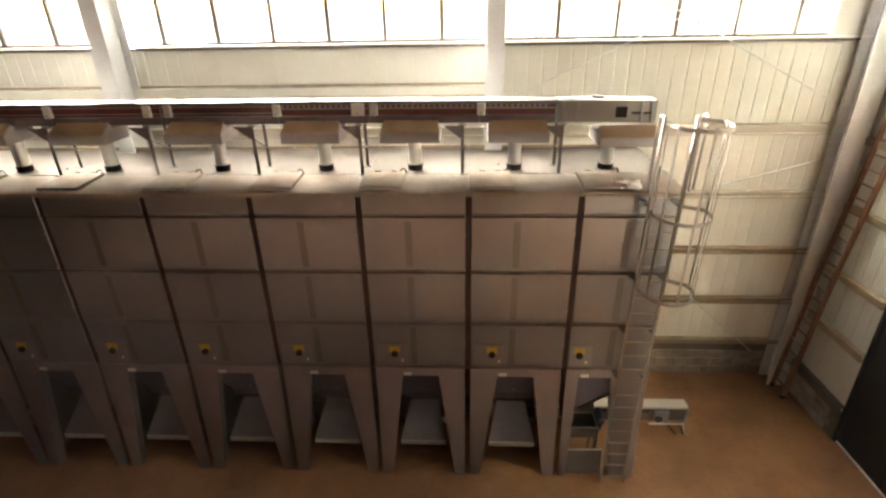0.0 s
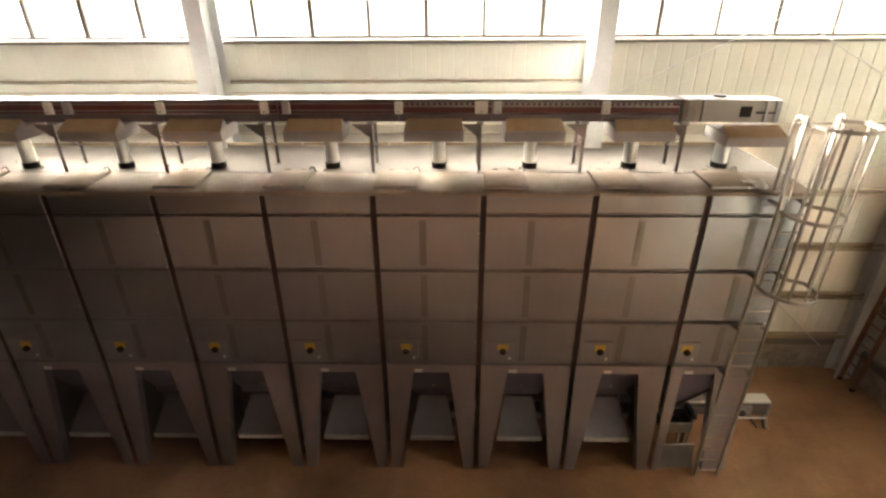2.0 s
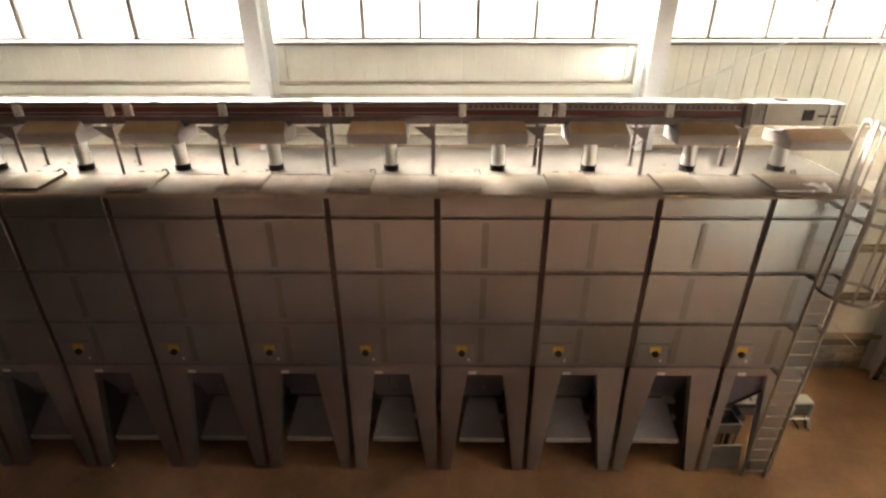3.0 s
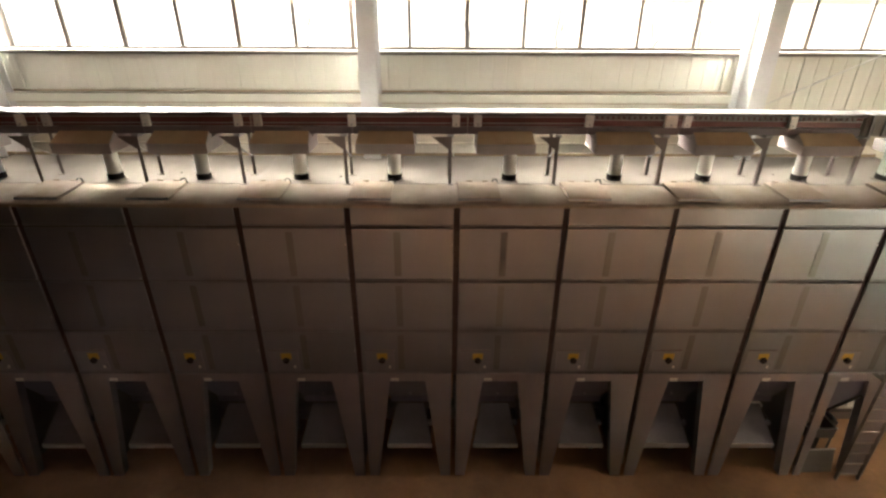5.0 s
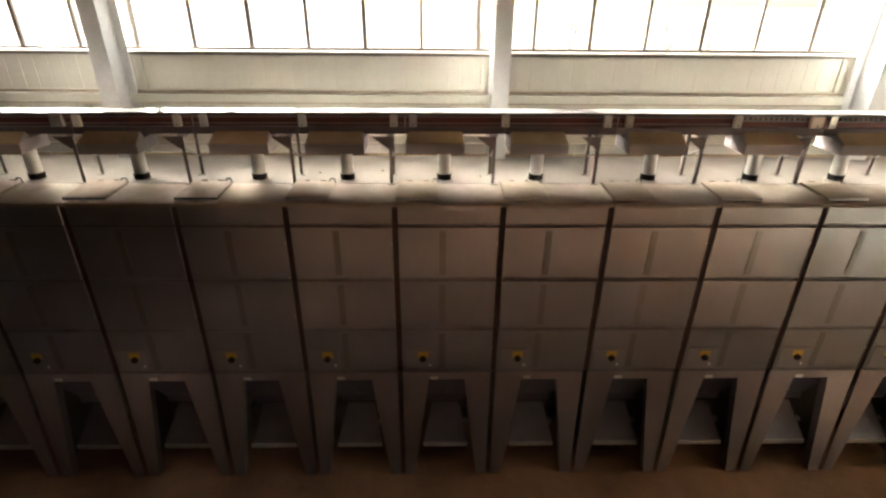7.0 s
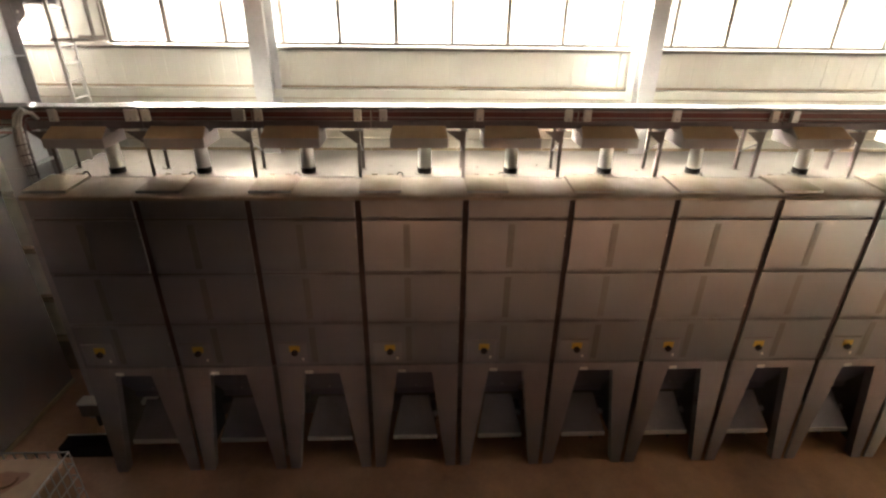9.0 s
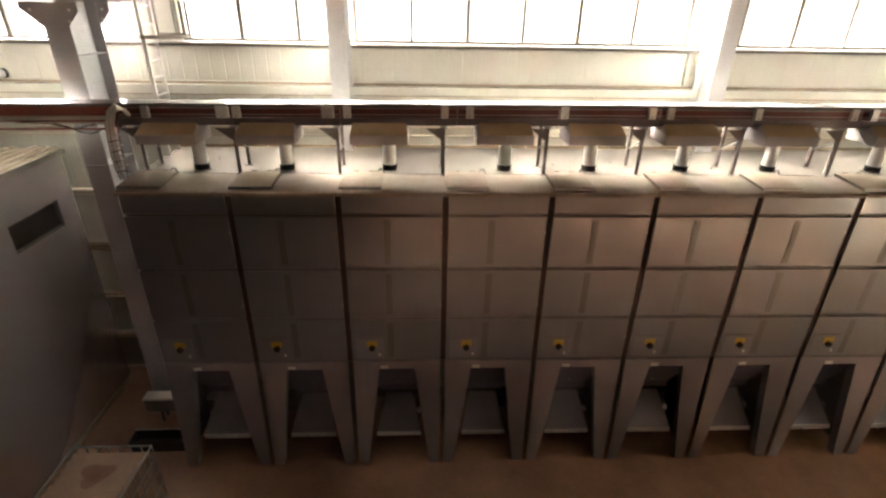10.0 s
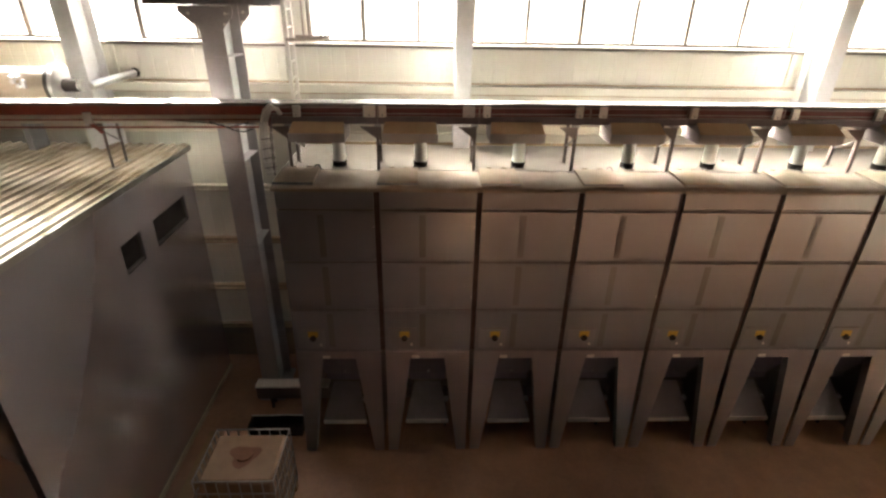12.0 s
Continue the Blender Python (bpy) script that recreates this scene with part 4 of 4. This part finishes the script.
part("side_wall", bm, CABIN, cab, "smooth grey metal wall sheet")
part("front_wall", box(B(), KX - 6.0, KX - 0.002, KY0, KY0 + 0.10, 0, KZ - 0.01), CABIN, cab)
part("back_wall", box(B(), KX - 6.0, KX - 0.10, KY1 - 0.10, KY1, 0, KZ - 0.01), CABIN, cab)
part("far_wall", box(B(), KX - 6.1, KX - 6.0, KY0, KY1, 0, KZ - 0.01), CABIN, cab)
for a, b in WIN:
    wv = part("window", box(B(), KX - 0.085, KX - 0.070, a, b, ZW0, ZW1), BLACK, cab, "dark unlit window")
    for p in ((a, a + 0.03, ZW0, ZW1), (b - 0.03, b, ZW0, ZW1), (a + 0.03, b - 0.03, ZW0, ZW0 + 0.03), (a + 0.03, b - 0.03, ZW1 - 0.03, ZW1)):
        part("frame_bar", box(B(), KX - 0.068, KX - 0.03, p[0], p[1], p[2], p[3]), DARKGAP, wv)
bm = B()
per, n = 0.20, 31
prof = []
for k in range(n):
    x = KX + 0.06 - k * per
    prof += [(x, 0.0), (x - 0.05, 0.0), (x - 0.075, 0.032), (x - 0.125, 0.032), (x - 0.15, 0.0)]
rings = [[bm.verts.new((x, y, 5.22 + z)) for x, z in prof] for y in (KY0 - 0.08, KY1 + 0.06)]
under = [[bm.verts.new((x, y, 5.212 + z)) for x, z in prof] for y in (KY0 - 0.08, KY1 + 0.06)]
for i in range(len(prof) - 1):
    bm.faces.new((rings[0][i], rings[0][i + 1], rings[1][i + 1], rings[1][i]))
    bm.faces.new((under[0][i + 1], under[0][i], under[1][i], under[1][i + 1]))
for e in (0, 1):
    for i in range(len(prof) - 1):
        bm.faces.new((rings[e][i + 1], rings[e][i], under[e][i], under[e][i + 1]))
bmesh.ops.recalc_face_normals(bm, faces=bm.faces)
part("roof", bm, ROOFING, cab, "dusty pale corrugated roof sheet")
bm = B()
box(bm, KX - 0.002, KX + 0.07, KY0 - 0.08, KY1 + 0.06, 5.12, 5.218, 0.006)
part("roof_edge", bm, SIDE, cab, "dark folded roof edge")
bm = B()
box(bm, KX, KX + 0.03, KY0, KY1, 0.0, 0.10, 0.005)
part("kick_rail", bm, GIRT, cab)
stand2 = stand(0.0, 5.255, "slender grey angle-iron stand on the cabin roof", 1.10)
stand2.matrix_basis = pose(-19.74, 0.12, 0)

# web colour includes the light it catches; the flanges stay grey
WEB = mat("bright_zinc_web", (0.76, 0.765, 0.77), 0.35, 0.25, 25, 2.5, 0.3, (0.6, 0.6, 0.6), 0.0, rvar=0.05)
POST = mat("post_grey_paint", (0.36, 0.335, 0.345), 0.42, 0.1, 25, 1.2, 0.3)
# steel post with bolted gussets, carrying a platform beam
post = thing("platform_post", "grey steel post with bolted gusset plates under a platform beam", "post")
PX, PY0, PY1 = -18.03, 1.35, 2.16
for y in (PY0, PY1 - 0.02):
    part("flange", box(B(), PX - 0.18, PX + 0.18, y, y + 0.02, 0, 7.625, 0.003), POST, post)
part("web", box(B(), PX - 0.01, PX + 0.01, PY0 + 0.02, PY1 - 0.02, 0, 7.625), WEB, post, "bright galvanised web plate")
for y in (PY0 - 0.016, PY1):
    bm = B()
    prism(bm, ((PX - 0.18, 7.295), (PX + 0.18, 7.295), (PX + 0.36, 7.495), (PX + 0.36, 7.625), (PX - 0.45, 7.625), (PX - 0.45, 7.535)), y, y + 0.016)
    gp = part("gusset", bm, POST, post)
    for bx, bz in ((-0.30, 7.515), (0.25, 7.515), (-0.24, 7.365), (0.22, 7.365)):
        part("bolt", rod(B(), (PX + bx, y - 0.014, bz), (PX + bx, y + 0.02, bz), 0.022, 6), WHITE, gp)
for z in (6.87, 5.20, 3.60):
    part("splice", box(B(), PX - 0.19, PX + 0.19, PY0 - 0.008, PY0 - 0.001, z, z + 0.02), GREYP, post)
    part("stiffener", box(B(), PX + 0.012, PX + 0.17, PY0 + 0.03, PY1 - 0.03, z, z + 0.012), WEB, post)
part("base_plate", box(B(), PX - 0.26, PX + 0.26, PY0 - 0.1, PY1 + 0.1, 0, 0.03), GREYP, post)
beam = thing("platform_beam", "grey steel platform beam across the post", "beam")
for y in (PY0 - 0.02, PY1 - 0.1):
    bm = B()
    box(bm, -19.0, -17.1, y, y + 0.12, 7.63, 7.65)
    box(bm, -19.0, -17.1, y + 0.05, y + 0.062, 7.65, 7.875)
    box(bm, -19.0, -17.1, y, y + 0.12, 7.875, 7.895)
    part("chord", bm, POST, beam)
part("deck", box(B(), -19.0, -17.1, PY0 - 0.02, PY1 + 0.02, 7.899, 7.935), GALV, beam)

# white ladder from the bin roof to the platform
wl2 = thing("white_ladder", "white painted fixed ladder with cage hoops above the bins", "ladder")
WX, WYA, WYB = -16.98, 1.63, 2.01
for y in (WYA, WYB):
    part("stile", box(B(), WX - 0.03, WX + 0.03, y - 0.014, y + 0.014, 5.31, 8.6, 0.003), WHITE, wl2)
for k in range(12):
    part("rung", rod(B(), (WX, WYA, 5.5 + k * 0.26), (WX, WYB, 5.5 + k * 0.26), 0.014), WHITE, wl2)


def cage_pt(a, z):
    return (WX + 0.02 + 0.62 * math.sin(a), 1.84 - 0.34 * math.cos(a) - 0.02, z)


for z in (7.16, 8.2):
    bm = B()
    pts = [cage_pt(math.pi * k / 12, z) for k in range(13)]
    rings = []
    for i, p in enumerate(pts):
        a, b = Vector(pts[max(i - 1, 0)]), Vector(pts[min(i + 1, 12)])
        nrm = (b - a).cross(Vector((0, 0, 1))).normalized() * 0.005
        rings.append([bm.verts.new(Vector(p) + nrm * sx + Vector((0, 0, sz * 0.025))) for sx, sz in ((-1, -1), (1, -1), (1, 1), (-1, 1))])
    for a, b in zip(rings, rings[1:]):
        for k in range(4):
            bm.faces.new((a[k], a[(k + 1) % 4], b[(k + 1) % 4], b[k]))
    bm.faces.new(rings[0][::-1])
    bm.faces.new(rings[-1])
    part("hoop", bm, LADDER, wl2, "flat grey cage hoop")
for k in range(5):
    p = cage_pt(math.pi * (0.15 + 0.175 * k), 0)
    part("cage_bar", box(B(), p[0] - 0.014, p[0] + 0.014, p[1] - 0.004, p[1] + 0.004, 7.13, 8.6), LADDER, wl2)

# dust filter drum with its pipe
drum = thing("filter_drum", "cream horizontal filter drum with end motor and outlet pipe", "filter drum")
DZ = 6.33
part("shell", rod(B(), (-24.50, 2.05, DZ), (-21.08, 2.05, DZ), 0.29, 32), DRUM, drum, "", True)
part("end_ring", rod(B(), (-21.08, 2.05, DZ), (-21.00, 2.05, DZ), 0.33, 32), DARKGAP, drum, "dark clamping ring", True)
part("end_cap", rod(B(), (-21.00, 2.05, DZ), (-20.94, 2.05, DZ), 0.345, 32), GALV, drum, "bright round end disc", True)
mt = part("motor", rod(B(), (-20.94, 2.05, DZ), (-20.70, 2.05, DZ), 0.105, 16), DARKGAP, drum, "dark end motor", True)
part("motor_cap", rod(B(), (-20.70, 2.05, DZ), (-20.63, 2.05, DZ), 0.09, 16), GALV, mt, "", True)
op = part("outlet_pipe", rod(B(), (-20.47, 2.0, 6.34), (-20.12, 2.80, 6.45), 0.068, 20), GALV, drum, "round galvanised outlet pipe", True)
part("wall_sleeve", rod(B(), (-20.12, 2.80, 6.45), (-20.105, 2.84, 6.456), 0.085, 20), DARKGAP, op)
for k in range(6):
    x, z = -21.40 - 0.08 * (k % 3), 6.36 + 0.07 * (k // 2)
    part("valve", rod(B(), (x, 1.72, z), (x, 1.80, z), 0.035, 10), GALV, drum, "", True)
for x in (-23.90, -21.70):
    part("saddle", box(B(), x - 0.05, x + 0.05, 1.85, 2.25, 5.25, 6.08), GREYP, drum)

HOSE = mat("pale_hose_plastic", (0.62, 0.60, 0.57), 0.5, 0.0, 25, 3, 0.4)
# bundle of hoses at the row's end
hose = thing("hose_bundle", "white flexible hoses hanging from the conveyor end", "hose")
for k in range(4):
    ox, oy = 0.030 * (k - 1.5), 0.012 * (k % 2)
    part("hose", tube(B(), [(-16.97 + ox * 0.3, 0.72, 6.16), (-17.00 + ox * 0.4, 0.66, 6.26), (-17.05 + ox * 0.5, 0.60 + oy, 6.30 - ox * 0.8), (-17.13 + ox, 0.58 + oy, 6.24), (-17.19 + ox, 0.57 + oy, 6.08), (-17.22 + ox, 0.57 + oy, 5.85), (-17.23 + ox, 0.57 + oy, 5.62), (-17.22 + ox, 0.57 + oy, 5.42), (-17.19 + ox, 0.58 + oy, 5.24)], 0.020, 8), HOSE, hose, "", True)
for k in range(2):
    part("cable", tube(B(), [(-16.94, 0.665, 6.15), (-17.03 - 0.02 * k, 0.60, 6.19), (-17.08 - 0.02 * k, 0.58, 6.04), (-17.10 - 0.02 * k, 0.575, 5.80), (-17.11 - 0.02 * k, 0.57, 5.50), (-17.12 - 0.01 * k, 0.575, 5.24)], 0.008), RAIL, hose)
for k in range(9):
    z = 5.29 + k * 0.075
    part("tie", bar(B(), (-17.25, 0.535, z), (-17.07, 0.545, z + 0.035), 0.024, 0.012), HOSE if k % 2 == 0 else RAIL, hose)
cablet = thing("cable_loop", "black cables drooping under the red conveyor panel", "cable")
part("cable", tube(B(), [(-17.9, 0.67, 6.05), (-17.7, 0.66, 6.0), (-17.55, 0.66, 5.93), (-17.4, 0.66, 5.90), (-17.25, 0.66, 5.95)], 0.010), BLACK, cablet)
part("cable", tube(B(), [(-18.4, 0.67, 6.06), (-17.95, 0.66, 6.04), (-17.6, 0.66, 5.97), (-17.3, 0.66, 6.05)], 0.008), BLACK, cablet)

cablet.location = (-0.14, 0.0, 0)

# ---------------------------------------------------------------- tote tank
ibc = thing("tote_tank", "brown-stained plastic tote tank in a tube cage on a pallet", "tank")
IX0, IX1, IY0, IY1 = -18.18, -17.0, -1.91, -0.90
bm = B()
box(bm, IX0 + 0.03, IX1 - 0.03, IY0 + 0.03, IY1 - 0.03, 0.18, 1.31, 0.05)
bt = part("bottle", bm, PLASTIC, ibc, "dull brownish plastic bottle", True)
bm = B()
rod(bm, ((IX0 + IX1) / 2, (IY0 + IY1) / 2 + 0.02, 1.31), ((IX0 + IX1) / 2, (IY0 + IY1) / 2 + 0.02, 1.345), 0.13, 20)
part("cap", bm, STAIN, bt, "brown stained screw cap", True)
bm = B()
pts = []
rnd = random.Random(4)
for k in range(24):
    a = k / 24 * math.tau
    r = 0.20 + 0.05 * math.sin(3 * a) + rnd.uniform(-0.02, 0.02)
    pts.append(bm.verts.new(((IX0 + IX1) / 2 + 1.15 * r * math.cos(a), (IY0 + IY1) / 2 + 0.02 + r * math.sin(a), 1.3145)))
bm.faces.new(pts)
part("spill", bm, STAIN, bt, "dried brown spill")
for z in (0.25, 0.55, 0.85, 1.10, 1.36):
    bm = B()
    ring = [(IX0, IY0, z), (IX1, IY0, z), (IX1, IY1, z), (IX0, IY1, z), (IX0, IY0, z)]
    for p, q in zip(ring, ring[1:]):
        rod(bm, p, q, 0.013)
    part("cage_hoop", bm, GREYP, ibc)
for k in range(8):
    for y in (IY0, IY1):
        x = IX0 + (IX1 - IX0) * k / 7
        part("cage_bar", rod(B(), (x, y, 0.15), (x, y, 1.36), 0.010, 6), GREYP, ibc)
for k in range(1, 7):
    for x in (IX0, IX1):
        y = IY0 + (IY1 - IY0) * k / 7
        part("cage_bar", rod(B(), (x, y, 0.15), (x, y, 1.36), 0.010, 6), GREYP, ibc)
pl = part("pallet", box(B(), IX0, IX1, IY0, IY1, 0.11, 0.15), WOOD, ibc)
for y in (IY0 + 0.06, (IY0 + IY1) / 2, IY1 - 0.06):
    part("runner", box(B(), IX0, IX1, y - 0.05, y + 0.05, 0.0, 0.11), WOOD, pl)

# black crate and board by the row's end
cr = thing("black_crate", "long low black plastic crate with a bright rim on the floor", "crate")
bm = B()
for a in ((-18.0, -16.95, 0.14, 0.16, 0, 0.24), (-18.0, -16.95, 0.44, 0.46, 0, 0.24), (-18.0, -17.98, 0.16, 0.44, 0, 0.24), (-16.97, -16.95, 0.16, 0.44, 0, 0.24), (-17.98, -16.97, 0.16, 0.44, 0, 0.03)):
    box(bm, *a)
part("shell", bm, BLACK, cr)
part("rim", tube(B(), [(-18.0, 0.45, 0.25), (-17.6, 0.45, 0.25), (-17.4, 0.45, 0.26), (-16.96, 0.45, 0.25)], 0.012), GALV, cr)
cr.location = (-0.22, 0.1, 0)
bd = thing("wooden_board", "brown wooden board lying along the cabin wall", "board")
part("plank", box(B(), -19.0, -18.74, -2.2, 0.35, 0.0, 0.05, 0.006), WOOD, bd)

# crumpled plastic left on the end bin's roof
foil = thing("plastic_sheet", "crumpled pale plastic sheet lying on the end bin roof", "plastic sheet")
bm = B()
rnd = random.Random(9)
nx, ny = 14, 7
gv = {}
for i in range(nx + 1):
    for j in range(ny + 1):
        e = 0.25 if i in (0, nx) or j in (0, ny) else 1.0
        gv[i, j] = bm.verts.new((0.40 + 0.42 * i / nx + rnd.uniform(-0.01, 0.01), 0.05 + 0.20 * j / ny + rnd.uniform(-0.012, 0.012) + 0.03 * math.sin(i), 5.275 + 0.055 * j / ny + e * rnd.uniform(0.0, 0.035)))
for i in range(nx):
    for j in range(ny):
        bm.faces.new((gv[i, j], gv[i + 1, j], gv[i + 1, j + 1], gv[i, j + 1]))
part("foil", bm, LABEL, foil)

# clods of dust and grain spilt on the roofs
for k in range(11):
    rnd2 = random.Random(40 + k)
    x, y, s = rnd2.uniform(-16.8, 0.9), rnd2.uniform(0.76, 1.85), rnd2.uniform(0.008, 0.020)
    bm = B()
    bmesh.ops.create_icosphere(bm, subdivisions=1, radius=s, matrix=Matrix.Translation((x, y, 5.305 + s * 0.3)))
    for v in bm.verts:
        v.co.x += rnd2.uniform(-0.4, 0.4) * s
        v.co.y += rnd2.uniform(-0.4, 0.4) * s
    cl = thing("dust_clod", "small dark dust clod on the bin roof", "dust clod", "clods on the roofs")
    part("clod", bm, SIDE, cl)

# ---------------------------------------------------------------- outside
bm = B()
box(bm, -1500, 1500, 3.2, 2500, -0.6, -0.3)
solid("ground", bm, YARD, "pale sunlit yard and fields outside", "ground")


def bare_tree(x, y, h, seed):
    r = random.Random(seed)
    t = thing("bare_tree", "leafless winter tree outside the windows", "tree", "trees outside")
    bm = B()
    def limb(p, d, ln, rad, lvl):
        q = p + d * ln
        rod(bm if lvl else trunk, p, q, rad, 6, rad * 0.65)
        if lvl < 4:
            for _ in range(3 if lvl else 5):
                nd = (d + Vector((r.uniform(-1, 1), r.uniform(-1, 1), r.uniform(-0.2, 0.7))) * 0.75).normalized()
                limb(p + d * ln * r.uniform(0.55, 1.0), nd, ln * r.uniform(0.5, 0.75), rad * 0.5, lvl + 1)
    trunk = B()
    limb(Vector((x, y, -0.35)), Vector((0.02, 0, 1)), h * 0.4, h * 0.018, 0)
    part("trunk", trunk, BARK, t)
    part("crown", bm, BARK, t, "tangle of bare twigs")


for i, (x, y, h) in enumerate(((14, 46, 11), (6, 52, 10), (-3, 60, 12), (-24, 66, 11), (24, 58, 12))):
    bare_tree(x, y, h, 10 + i)

# ---------------------------------------------------------------- wall panels
# lower panels carry extra brightness in their colour, except at the west end
low = cladding(1.0, 5.50 - 0.64, 0.003, CLAD_LIT)
clad_row(low, wall_north, -17.0, 1.0, 22, 0.64)
clad_row(cladding(1.0, 5.50 - 0.64, 0.003), wall_north, -30.0, 1.0, 13, 0.64)
high = cladding(1.0, SILL - 0.075 - 5.505, 0.004)
clad_row(high, wall_north, -30.0, 1.0, 29, 5.505)
ribbed = cladding(1.0, SILL - 0.075 - 5.505, 0.008)
clad_row(ribbed, wall_north, -1.0, 1.0, 6, 5.505)
top = cladding(1.0, 9.9, 0.004)
clad_row(top, wall_east, YN, 1.0, 2, 0.55, at=X1)

# plinth blocks in three courses at the open end of the hall
def block_mesh(ln, hg):
    return mesh_of("block", box(B(), 0.006, ln - 0.006, -0.014, 0.0, 0.006, hg - 0.006, 0.004), CONCRETE)


full = block_mesh(0.42, 0.21)
for row in range(3):
    for k in range(11):
        ob = new("block", full)
        ob.parent = plinth
        ob.matrix_basis = pose(0.55 + 0.42 * k + 0.21 * (row % 2) - 0.21, YN - 0.0505, 0.004 + 0.21 * row)
full = block_mesh(0.42, 0.18)
for row in range(3):
    for k in range(4):
        ob = new("block", full)
        ob.parent = plinth_east
        ob.matrix_basis = pose(X1 - 0.1005, 2.78 - 0.42 * k - 0.1 * (row % 2), 0.004 + 0.18 * row, 0, 0, -90)
